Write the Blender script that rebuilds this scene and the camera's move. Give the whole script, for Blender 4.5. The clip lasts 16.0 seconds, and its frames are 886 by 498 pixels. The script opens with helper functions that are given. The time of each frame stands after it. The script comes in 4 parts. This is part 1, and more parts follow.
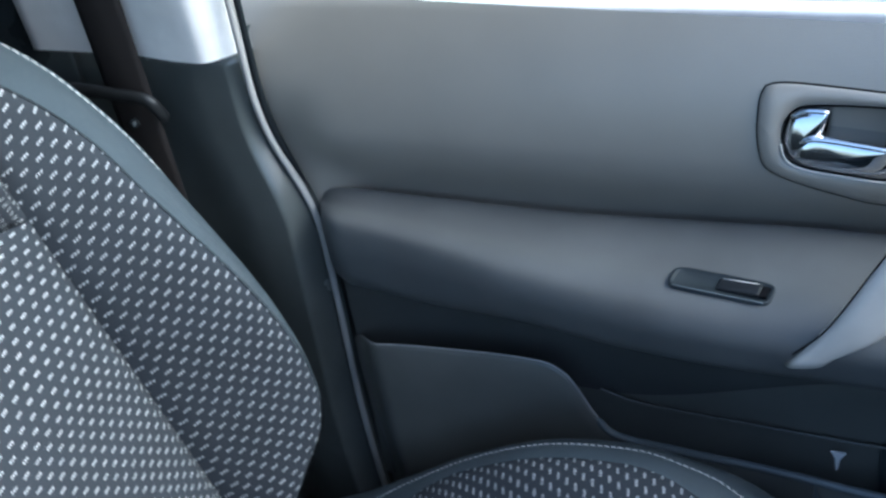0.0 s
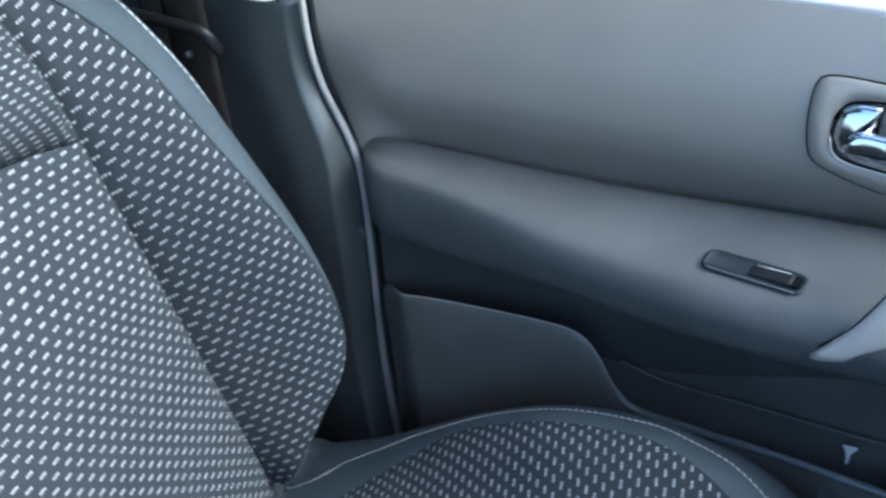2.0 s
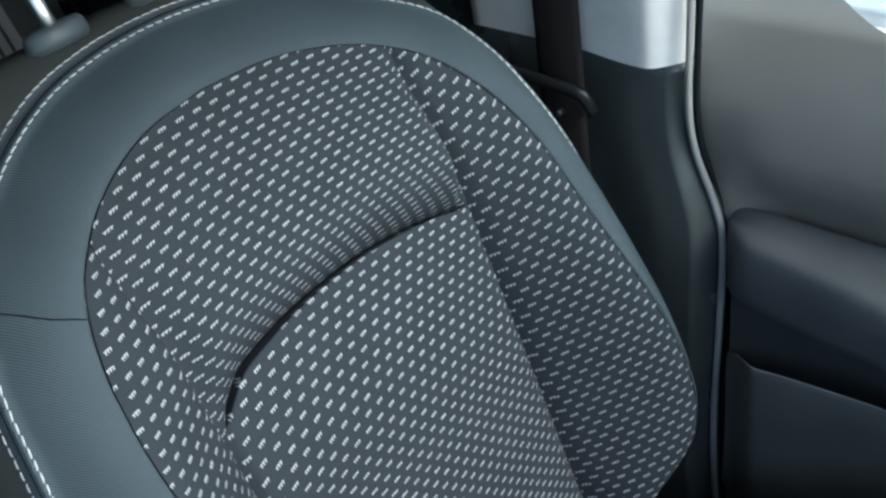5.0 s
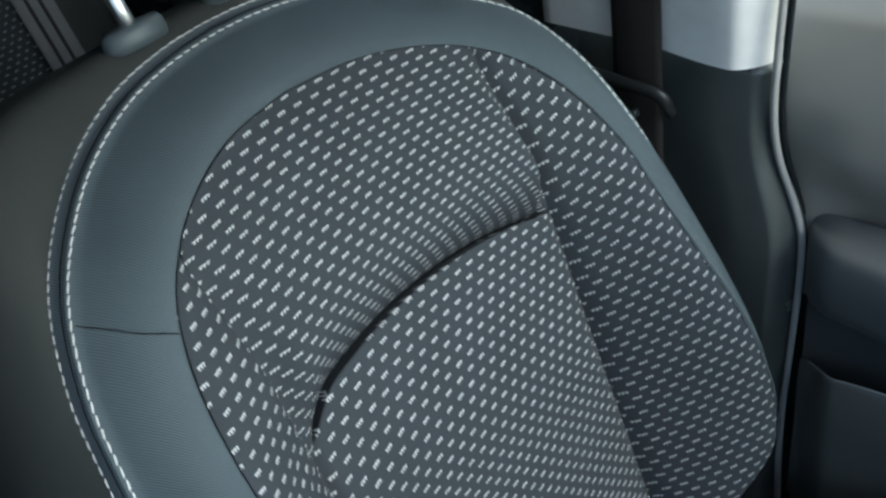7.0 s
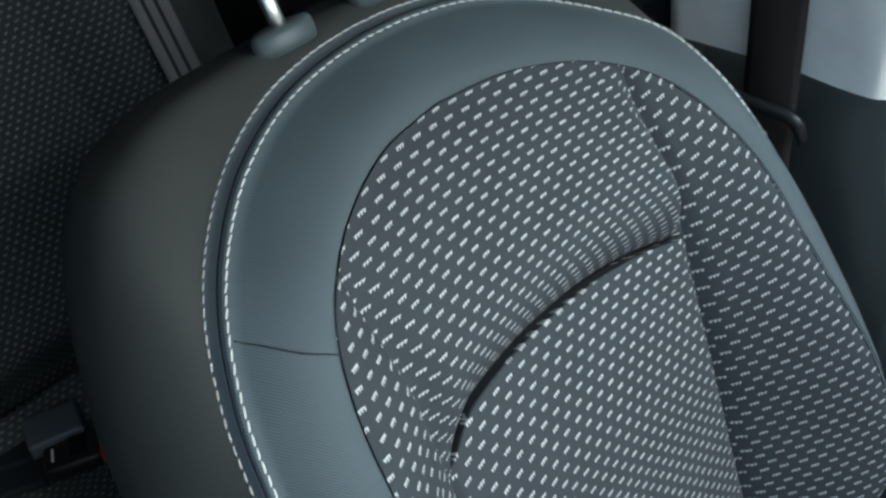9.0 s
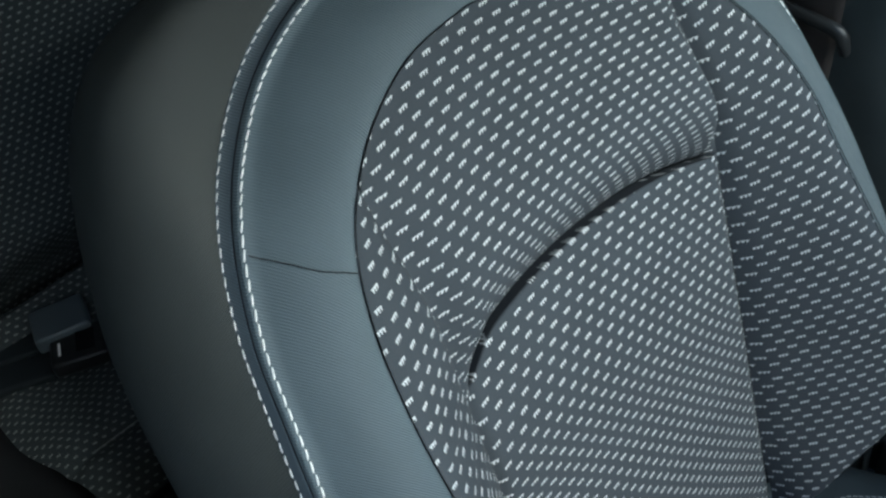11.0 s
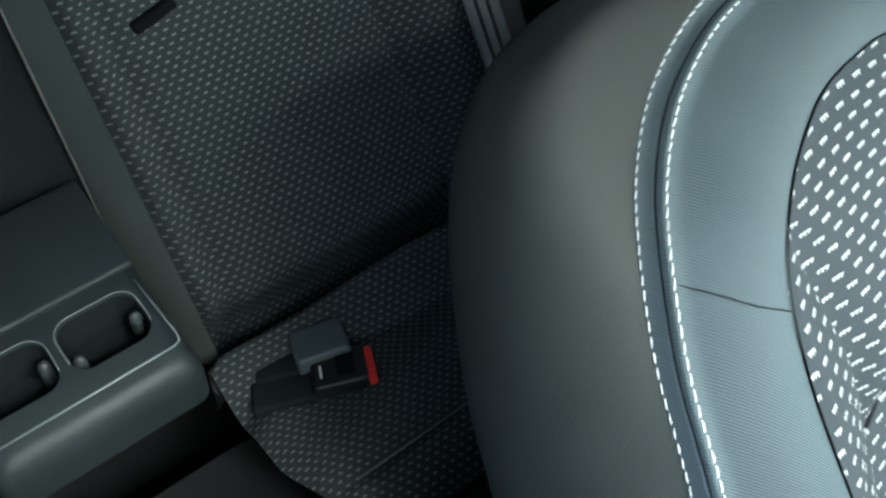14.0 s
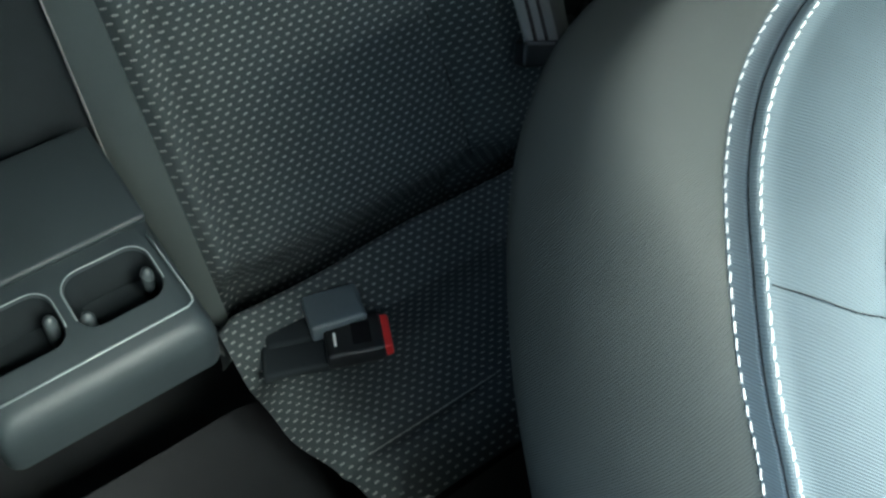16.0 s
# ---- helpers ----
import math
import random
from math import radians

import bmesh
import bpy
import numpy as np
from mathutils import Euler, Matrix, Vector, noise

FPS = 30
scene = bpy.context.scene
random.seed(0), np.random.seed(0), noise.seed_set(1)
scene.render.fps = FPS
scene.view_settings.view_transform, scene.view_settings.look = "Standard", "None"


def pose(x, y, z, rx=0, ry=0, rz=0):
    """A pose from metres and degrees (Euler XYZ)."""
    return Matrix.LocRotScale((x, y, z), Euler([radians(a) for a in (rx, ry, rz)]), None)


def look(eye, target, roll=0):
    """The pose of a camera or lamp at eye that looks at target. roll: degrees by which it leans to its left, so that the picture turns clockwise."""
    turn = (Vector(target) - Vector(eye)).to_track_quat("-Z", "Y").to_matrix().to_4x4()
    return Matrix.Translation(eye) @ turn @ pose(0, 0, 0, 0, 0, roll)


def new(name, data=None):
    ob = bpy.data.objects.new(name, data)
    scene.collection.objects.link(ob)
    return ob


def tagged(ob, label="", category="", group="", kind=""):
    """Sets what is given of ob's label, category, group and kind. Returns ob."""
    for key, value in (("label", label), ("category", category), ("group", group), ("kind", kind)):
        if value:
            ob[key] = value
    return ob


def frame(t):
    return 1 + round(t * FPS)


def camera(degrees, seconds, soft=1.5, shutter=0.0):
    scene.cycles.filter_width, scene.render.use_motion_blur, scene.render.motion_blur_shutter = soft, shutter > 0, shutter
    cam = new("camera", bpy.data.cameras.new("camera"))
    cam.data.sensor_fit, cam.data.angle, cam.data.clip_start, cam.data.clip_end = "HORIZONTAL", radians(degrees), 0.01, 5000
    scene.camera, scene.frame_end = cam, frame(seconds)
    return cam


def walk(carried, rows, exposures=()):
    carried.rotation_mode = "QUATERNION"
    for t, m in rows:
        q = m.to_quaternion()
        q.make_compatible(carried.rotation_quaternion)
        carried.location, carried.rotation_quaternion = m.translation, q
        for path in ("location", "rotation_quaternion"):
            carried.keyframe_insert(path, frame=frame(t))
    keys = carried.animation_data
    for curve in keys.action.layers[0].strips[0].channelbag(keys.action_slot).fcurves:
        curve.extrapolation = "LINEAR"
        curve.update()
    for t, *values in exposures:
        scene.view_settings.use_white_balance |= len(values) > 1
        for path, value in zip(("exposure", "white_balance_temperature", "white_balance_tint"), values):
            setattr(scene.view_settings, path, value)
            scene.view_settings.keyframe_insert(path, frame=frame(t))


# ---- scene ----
cam = camera(48.0, 16.0, soft=2.5, shutter=0.5)
PATH = [
    (0, (0.549, -0.231, 1.117), (-0.222, 1.203, -0.044), -10.3),
    (0.5, (0.539, -0.235, 1.119), (-0.134, 1.196, -0.105), -4.6),
    (1, (0.538, -0.237, 1.121), (-0.12, 1.172, -0.137), -3.3),
    (1.5, (0.535, -0.24, 1.13), (-0.162, 1.153, -0.125), -2.0),
    (2, (0.543, -0.243, 1.125), (-0.257, 1.121, -0.1), -5.9),
    (2.5, (0.555, -0.24, 1.121), (-0.392, 1.06, -0.068), -11.4),
    (3, (0.541, -0.235, 1.134), (-0.521, 0.981, -0.046), -14.3),
    (3.5, (0.492, -0.233, 1.161), (-0.653, 0.902, -0.023), -15.6),
    (4, (0.445, -0.257, 1.177), (-0.765, 0.84, 0.023), -14.2),
    (4.2, (0.442, -0.256, 1.189), (-0.756, 0.835, 0.016), -12.6),
    (6.3, (0.381, -0.268, 1.207), (-0.791, 0.795, -0.016), -11.2),
    (6.5, (0.38, -0.271, 1.203), (-0.804, 0.791, -0.01), -11.3),
    (7, (0.355, -0.274, 1.209), (-0.829, 0.78, -0.01), -11.5),
    (7.5, (0.322, -0.268, 1.225), (-0.809, 0.797, -0.035), -10.2),
    (8, (0.31, -0.276, 1.206), (-0.831, 0.795, -0.041), -9.8),
    (8.5, (0.294, -0.29, 1.199), (-0.944, 0.753, 0.024), -12.0),
    (9, (0.265, -0.31, 1.234), (-0.928, 0.699, -0.014), -9.1),
    (9.5, (0.251, -0.314, 1.237), (-0.894, 0.669, -0.076), -7.2),
    (9.7, (0.25, -0.307, 1.236), (-0.881, 0.646, -0.11), -7.6),
    (11.8, (0.195, -0.295, 1.219), (-0.91, 0.572, -0.204), -8.4),
    (12, (0.183, -0.303, 1.217), (-0.936, 0.55, -0.204), -9.0),
    (12.5, (0.168, -0.324, 1.219), (-1.013, 0.494, -0.173), -9.5),
    (13, (0.152, -0.354, 1.228), (-1.069, 0.469, -0.126), -6.5),
    (13.5, (0.134, -0.403, 1.24), (-1.1, 0.432, -0.093), -7.9),
    (14, (0.103, -0.426, 1.22), (-1.187, 0.356, -0.093), -9.6),
    (14.5, (0.084, -0.425, 1.221), (-1.178, 0.359, -0.118), -8.1),
    (15, (0.066, -0.429, 1.205), (-1.18, 0.353, -0.15), -7.3),
    (15.5, (0.062, -0.435, 1.21), (-1.173, 0.344, -0.157), -6.9),
    (16, (0.04, -0.442, 1.204), (-1.183, 0.335, -0.175), -5.7),
]
# seconds, stops, kelvin, tint
EXPOSURES = [(0.0, 1.63, 5250, 2), (1.0, 1.77, 5250, 2), (2.0, 1.86, 5200, 2), (3.3, 1.66, 5100, 1), (4.2, 1.20, 5250, -2), (6.5, 0.93, 5500, -4), (7.7, 0.92, 5500, -4), (9.0, 1.1, 5500, -4), (12.0, 1.23, 5450, -6), (12.5, 1.38, 5450, -6), (13.0, 1.66, 5480, -8), (13.3, 1.82, 5500, -9), (14.0, 2.3, 5550, -11), (16.0, 3.0, 5600, -11)]
walk(cam, [(t, look(eye, target, roll)) for t, eye, target, roll in PATH],
     exposures=EXPOSURES)

# ---------------------------------------------------------------- daylight
world = bpy.data.worlds.new("sky")
scene.world = world
world.use_nodes = True
wn, wl = world.node_tree.nodes, world.node_tree.links
sky = wn.new("ShaderNodeTexSky")
sky.sky_type, sky.sun_disc = "NISHITA", False
sky.sun_elevation, sky.sun_rotation = radians(40), radians(79)
sky.air_density, sky.dust_density = 1.0, 4.0
wn["Background"].inputs["Strength"].default_value = 0.15
wl.new(sky.outputs["Color"], wn["Background"].inputs["Color"])
sun_data = bpy.data.lights.new("sun", "SUN")
sun_data.energy, sun_data.angle, sun_data.color = 0.75, radians(24), (1.0, 0.98, 0.95)
sun = new("sun", sun_data)
sun.matrix_world = look((3.0, 0.70, 3.15), (0, 0.1, 0.6))


# ---------------------------------------------------------------- materials
def material(name, colour, rough=0.6, metal=0.0, grain=900.0, bump=0.15, vary=0.12, spec=0.4, fine=None):
    """A plain surface with two scales of variation: fine grain relief and broad tonal drift."""
    m = bpy.data.materials.new(name)
    m.use_nodes = True
    n, l = m.node_tree.nodes, m.node_tree.links
    b = n["Principled BSDF"]
    b.inputs["Roughness"].default_value, b.inputs["Metallic"].default_value = rough, metal
    b.inputs["Specular IOR Level"].default_value = spec
    co = n.new("ShaderNodeTexCoord")
    broad = n.new("ShaderNodeTexNoise")
    broad.inputs["Scale"].default_value, broad.inputs["Detail"].default_value = 14.0, 5.0
    l.new(co.outputs["Object"], broad.inputs["Vector"])
    ramp = n.new("ShaderNodeMapRange")
    ramp.inputs["From Min"].default_value, ramp.inputs["From Max"].default_value = 0.3, 0.7
    ramp.inputs["To Min"].default_value, ramp.inputs["To Max"].default_value = 1 - vary, 1 + vary
    l.new(broad.outputs["Fac"], ramp.inputs["Value"])
    mul = n.new("ShaderNodeVectorMath")
    mul.operation = "SCALE"
    mul.inputs[0].default_value = colour
    l.new(ramp.outputs["Result"], mul.inputs["Scale"])
    l.new(mul.outputs["Vector"], b.inputs["Base Color"])
    rr = n.new("ShaderNodeMapRange")
    rr.inputs["To Min"].default_value, rr.inputs["To Max"].default_value = max(rough - 0.08, 0.02), min(rough + 0.08, 1)
    l.new(broad.outputs["Fac"], rr.inputs["Value"])
    l.new(rr.outputs["Result"], b.inputs["Roughness"])
    if bump:
        g = n.new("ShaderNodeTexVoronoi" if fine is None else "ShaderNodeTexNoise")
        g.inputs["Scale"].default_value = grain
        l.new(co.outputs["Object"], g.inputs["Vector"])
        bp = n.new("ShaderNodeBump")
        bp.inputs["Strength"].default_value, bp.inputs["Distance"].default_value = bump, 0.0006
        l.new(g.outputs[0], bp.inputs["Height"])
        l.new(bp.outputs["Normal"], b.inputs["Normal"])
    return m


def ribbed(name, colour, period=0.0021, rough=0.62, along="V", strength=0.35):
    """Trim cloth with fine ribs, laid out on the mesh's own UV in metres."""
    m = material(name, colour, rough, bump=0, vary=0.08, spec=0.35)
    n, l = m.node_tree.nodes, m.node_tree.links
    b = n["Principled BSDF"]
    uv = n.new("ShaderNodeUVMap")
    sep = n.new("ShaderNodeSeparateXYZ")
    l.new(uv.outputs["UV"], sep.inputs[0])
    k = n.new("ShaderNodeMath")
    k.operation = "MULTIPLY"
    k.inputs[1].default_value = 2 * math.pi / period
    if along == "W":           # a diagonal twill
        mixed = n.new("ShaderNodeMath")
        l.new(sep.outputs["X"], mixed.inputs[0]), l.new(sep.outputs["Y"], mixed.inputs[1])
        l.new(mixed.outputs[0], k.inputs[0])
    else:
        l.new(sep.outputs["Y" if along == "V" else "X"], k.inputs[0])
    s = n.new("ShaderNodeMath")
    s.operation = "SINE"
    l.new(k.outputs[0], s.inputs[0])
    fz = n.new("ShaderNodeTexNoise")
    fz.inputs["Scale"].default_value, fz.inputs["Detail"].default_value = 1500.0, 2.0
    l.new(uv.outputs["UV"], fz.inputs["Vector"])
    add = n.new("ShaderNodeMath")
    l.new(s.outputs[0], add.inputs[0]), l.new(fz.outputs["Fac"], add.inputs[1])
    tone = n.new("ShaderNodeMapRange")
    tone.inputs["From Min"].default_value, tone.inputs["From Max"].default_value = -1.0, 2.0
    tone.inputs["To Min"].default_value, tone.inputs["To Max"].default_value = 0.78, 1.22
    l.new(add.outputs[0], tone.inputs["Value"])
    worn = n.new("ShaderNodeVectorMath")
    worn.operation = "SCALE"
    l.new(b.inputs["Base Color"].links[0].from_socket, worn.inputs[0]), l.new(tone.outputs["Result"], worn.inputs["Scale"])
    l.new(worn.outputs["Vector"], b.inputs["Base Color"])
    bp = n.new("ShaderNodeBump")
    bp.inputs["Strength"].default_value, bp.inputs["Distance"].default_value = strength, 0.0003
    l.new(add.outputs[0], bp.inputs["Height"])
    l.new(bp.outputs["Normal"], b.inputs["Normal"])
    return m


def dashed_cloth(name, ground, thread, step=0.0150, row=0.0093, long=0.0036, thick=0.00128):
    """Woven seat cloth: staggered rows of short pale dashes on a dark ground, on UV in metres."""
    m = bpy.data.materials.new(name)
    m.use_nodes = True
    n, l = m.node_tree.nodes, m.node_tree.links
    b = n["Principled BSDF"]
    b.inputs["Roughness"].default_value = 0.95
    b.inputs["Specular IOR Level"].default_value = 0.1
    uv = n.new("ShaderNodeUVMap")
    sep = n.new("ShaderNodeSeparateXYZ")
    l.new(uv.outputs["UV"], sep.inputs[0])

    def op(kind, a, c=None, third=None):
        q = n.new("ShaderNodeMath")
        q.operation = kind
        for i, v in enumerate((a, c, third)):
            if v is None:
                continue
            if isinstance(v, (int, float)):
                q.inputs[i].default_value = v
            else:
                l.new(v, q.inputs[i])
        return q.outputs[0]

    vr = op("DIVIDE", sep.outputs["Y"], row)
    odd = op("MODULO", op("ABSOLUTE", op("FLOOR", vr)), 2.0)
    ur = op("ADD", op("DIVIDE", sep.outputs["X"], step), op("MULTIPLY", odd, 0.5))
    fu = op("MULTIPLY", op("SUBTRACT", op("FRACT", ur), 0.5), step)
    fv = op("MULTIPLY", op("SUBTRACT", op("FRACT", vr), 0.5), row)
    wob = n.new("ShaderNodeTexNoise")
    wob.inputs["Scale"].default_value = 700.0
    l.new(uv.outputs["UV"], wob.inputs["Vector"])
    fray = op("MULTIPLY", op("SUBTRACT", wob.outputs["Fac"], 0.5), 0.0016)
    # each dash slants a little, and is bound from three threads
    slant = op("ADD", fv, op("MULTIPLY", fu, -0.07))
    du = op("SUBTRACT", op("ABSOLUTE", fu), long)
    end = op("POWER", op("ABSOLUTE", op("DIVIDE", fu, long)), 3.0)
    dv = op("SUBTRACT", op("ABSOLUTE", slant), op("MULTIPLY_ADD", end, -0.25 * thick, thick * 1.08))
    d = op("ADD", op("MAXIMUM", du, dv), fray)
    mask = n.new("ShaderNodeMapRange")
    mask.interpolation_type = "SMOOTHSTEP"
    mask.inputs["From Min"].default_value, mask.inputs["From Max"].default_value = 0.0004, -0.0004
    l.new(d, mask.inputs["Value"])
    gap = op("POWER", op("MULTIPLY_ADD", op("COSINE", op("MULTIPLY", op("ADD", fu, op("MULTIPLY", fv, -0.25)), 2 * math.pi / (0.66 * long))), -0.5, 0.5), 1.3)
    below = op("MAXIMUM", op("MULTIPLY_ADD", slant, -0.8 / thick, 0.72), 0.0)
    ribs = op("SUBTRACT", 1.0, op("MINIMUM", op("MULTIPLY", op("MULTIPLY", gap, below), 1.8), 0.9))
    weave = n.new("ShaderNodeTexNoise")
    weave.inputs["Scale"].default_value, weave.inputs["Detail"].default_value = 2200.0, 3.0
    l.new(uv.outputs["UV"], weave.inputs["Vector"])
    broad = n.new("ShaderNodeTexNoise")
    broad.inputs["Scale"].default_value = 18.0
    l.new(uv.outputs["UV"], broad.inputs["Vector"])
    tone = op("MULTIPLY_ADD", weave.outputs["Fac"], 0.7, op("MULTIPLY_ADD", broad.outputs["Fac"], 0.3, 0.5))
    g1 = n.new("ShaderNodeVectorMath")
    g1.operation, g1.inputs[0].default_value = "SCALE", ground
    l.new(tone, g1.inputs["Scale"])
    g2 = n.new("ShaderNodeVectorMath")
    g2.operation, g2.inputs[0].default_value = "SCALE", thread
    l.new(ribs, g2.inputs["Scale"])
    mix = n.new("ShaderNodeMix")
    mix.data_type = "RGBA"
    l.new(mask.outputs["Result"], mix.inputs["Factor"])
    l.new(g1.outputs["Vector"], mix.inputs["A"]), l.new(g2.outputs["Vector"], mix.inputs["B"])
    l.new(mix.outputs["Result"], b.inputs["Base Color"])
    bp = n.new("ShaderNodeBump")
    bp.inputs["Strength"].default_value, bp.inputs["Distance"].default_value = 0.5, 0.0005
    l.new(op("ADD", op("MULTIPLY", mask.outputs["Result"], 1.0), op("MULTIPLY", weave.outputs["Fac"], 0.6)), bp.inputs["Height"])
    l.new(bp.outputs["Normal"], b.inputs["Normal"])
    return m


CLOTH = dashed_cloth("dashed_cloth", (0.0395, 0.0445, 0.0512), (0.50, 0.515, 0.525), long=0.0036, thick=0.00118)
REAR_CLOTH = dashed_cloth("rear_dashed_cloth", (0.035, 0.041, 0.042), (0.265, 0.265, 0.26), step=0.0114, row=0.0073, long=0.0024, thick=0.00100)
TRIM = ribbed("ribbed_trim", (0.056, 0.073, 0.085), strength=0.6)
# Trim cloth again, coloured lighter so the steep strip looks lit.
LIT_TRIM = ribbed("lit_trim_cloth", (0.096, 0.115, 0.130), strength=0.5)
SIDE = ribbed("side_trim_cloth", (0.0335, 0.0370, 0.0355), period=0.0022, along="W", strength=0.6)
THREAD = material("white_thread", (0.62, 0.62, 0.61), 0.7, bump=0.2, grain=1500)
SEAM = material("dark_seam", (0.008, 0.008, 0.009), 0.95, spec=0.05)
PLASTIC = material("charcoal_plastic", (0.042, 0.050, 0.053), 0.28, grain=1300, bump=0.18)
SOFT = material("door_skin", (0.266, 0.247, 0.211), 0.40, grain=1100, bump=0.22, vary=0.05, spec=1.0)
SOFT.node_tree.nodes["Principled BSDF"].inputs["Coat Weight"].default_value = 0.8
SOFT.node_tree.nodes["Principled BSDF"].inputs["Coat Roughness"].default_value = 0.36
ARMREST = material("armrest_skin", (0.105, 0.108, 0.107), 0.46, grain=1000, bump=0.2)
MOULD = material("slate_mould", (0.018, 0.024, 0.027), 0.55, grain=1300, bump=0.12)
BUCKLE = material("slate_plastic", (0.075, 0.092, 0.102), 0.4, grain=1300, bump=0.1)
# Lighter slate that paints the highlight on lips and rims.
SHEEN = material("rim_highlight_slate", (0.16, 0.18, 0.185), 0.22, grain=1300, bump=0.05)
PILLAR = material("pillar_plastic", (0.076, 0.085, 0.082), 0.24, grain=1300, bump=0.12, spec=1.0)
DOORHARD = material("door_hard_plastic", (0.128, 0.128, 0.114), 0.34, grain=1300, bump=0.18, spec=0.6)
CUP = material("brown_grey_plastic", (0.20, 0.188, 0.16), 0.6, grain=1300)
# Darker than the door plastic: holds the shade under the armrest.
RECESS = material("shaded_recess_plastic", (0.072, 0.073, 0.069), 0.6, grain=1300)
# Black of the straps; also painted-in shade in recess, cup wells, seal gap.
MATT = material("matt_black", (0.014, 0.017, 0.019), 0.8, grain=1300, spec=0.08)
BLACK = material("black_plastic", (0.012, 0.013, 0.014), 0.4, grain=1400)
SILVER = material("satin_silver", (0.70, 0.66, 0.59), 0.46, metal=0.1, bump=0.03)
STEEL = material("brushed_steel", (0.80, 0.80, 0.79), 0.32, metal=1.0, bump=0, vary=0.03)
CHROME = material("chrome", (0.72, 0.74, 0.78), 0.06, metal=1.0, bump=0, vary=0.03)
PALE = material("pale_trim", (0.93, 0.90, 0.86), 0.5, bump=0.1)
RUBBER = material("grey_weatherstrip", (0.38, 0.37, 0.345), 0.6, bump=0.1)
WEB = material("dark_webbing", (0.021, 0.017, 0.0155), 0.75, bump=0.4, grain=1800)
GREYWEB = material("grey_webbing", (0.16, 0.16, 0.155), 0.75, bump=0.4, grain=1800)
RED = material("red_button", (0.55, 0.03, 0.03), 0.4, bump=0)
GREYCLOTH = ribbed("grey_cloth", (0.150, 0.172, 0.168))
# Kept dark to reduce the light bounced onto the rear bench.
LINER = material("headliner", (0.13, 0.13, 0.127), 0.9, grain=1500)
CARPET = material("carpet", (0.020, 0.021, 0.023), 0.95, grain=900, bump=0.6, fine=True)
PAINT = material("white_paint", (0.75, 0.76, 0.78), 0.25, bump=0)
ASPHALT = material("asphalt", (0.27, 0.265, 0.25), 0.9, grain=120, bump=0.6)


def glass_material():
    m = bpy.data.materials.new("window_glass")
    m.use_nodes = True
    n, l = m.node_tree.nodes, m.node_tree.links
    n.remove(n["Principled BSDF"])
    g, t, mixer = n.new("ShaderNodeBsdfGlossy"), n.new("ShaderNodeBsdfTransparent"), n.new("ShaderNodeMixShader")
    g.inputs["Roughness"].default_value = 0.02
    t.inputs["Color"].default_value = (0.90, 0.95, 0.94, 1)
    fr = n.new("ShaderNodeFresnel")
    l.new(fr.outputs[0], mixer.inputs[0])
    l.new(t.outputs[0], mixer.inputs[1]), l.new(g.outputs[0], mixer.inputs[2])
    l.new(mixer.outputs[0], n["Material Output"].inputs["Surface"])
    return m


GLASS = glass_material()


# ---------------------------------------------------------------- helpers
def mesh_object(name, verts, faces, mat, parent=None, label="", uvs=None, smooth=True, solid=0.0, bevel=0.0):
    me = bpy.data.meshes.new(name)
    me.from_pydata([tuple(map(float, v)) for v in verts], [], faces)
    if uvs is not None:
        lay = me.uv_layers.new(name="UVMap")
        for lp in me.loops:
            lay.data[lp.index].uv = uvs[lp.vertex_index]
    me.materials.append(mat)
    if smooth:
        me.shade_smooth()
    me.update()
    ob = new(name, me)
    if parent is not None:
        ob.parent = parent
    if label:
        tagged(ob, label)
    if solid:
        s = ob.modifiers.new("thickness", "SOLIDIFY")
        s.thickness, s.offset = solid, -1
    if bevel:
        s = ob.modifiers.new("edge", "BEVEL")
        s.width, s.segments, s.limit_method = bevel, 2, "ANGLE"
    return ob


def thing(name, label, category, group="", kind="", at=(0, 0, 0)):
    e = new(name)
    e.empty_display_size = 0.05
    return tagged(e, label, category, group, kind)


def grid_faces(nr, nc, closed=False):
    f = []
    for i in range(nr - 1):
        for j in range(nc if closed else nc - 1):
            k = (j + 1) % nc
            f.append((i * nc + j, i * nc + k, (i + 1) * nc + k, (i + 1) * nc + j))
    return f


def sheet(name, nr, nc, fn, mat, parent=None, label="", uv=None, solid=0.0, flip=False, run=None, keep=None):
    """A grid mesh from fn(a, b), a and b from 0 to 1. uv(a, b, point) gives metres."""
    verts, uvs = [], []
    for i in range(nr):
        for j in range(nc):
            a, b = i / (nr - 1), j / (nc - 1)
            p = Vector(fn(a, b))
            verts.append(p)
            uvs.append(uv(a, b, p) if uv else (p.x, p.z))
    if run is not None:        # V follows the surface, from the first (run=0) or the last (run=1) row
        for j in range(nc):
            col = [verts[i * nc + j] for i in range(nr)]
            d = np.r_[0, np.cumsum([(col[i + 1] - col[i]).length for i in range(nr - 1)])]
            for i in range(nr):
                uvs[i * nc + j] = (uvs[i * nc + j][0], float(d[i] if run == 0 else d[i] - d[-1]))
    faces = grid_faces(nr, nc)
    if keep is not None:       # leave an opening
        faces = [q for q in faces if keep(sum((verts[k] for k in q), Vector()) / 4)]
    if flip:
        faces = [tuple(reversed(q)) for q in faces]
    return mesh_object(name, verts, faces, mat, parent, label, uvs, solid=solid)


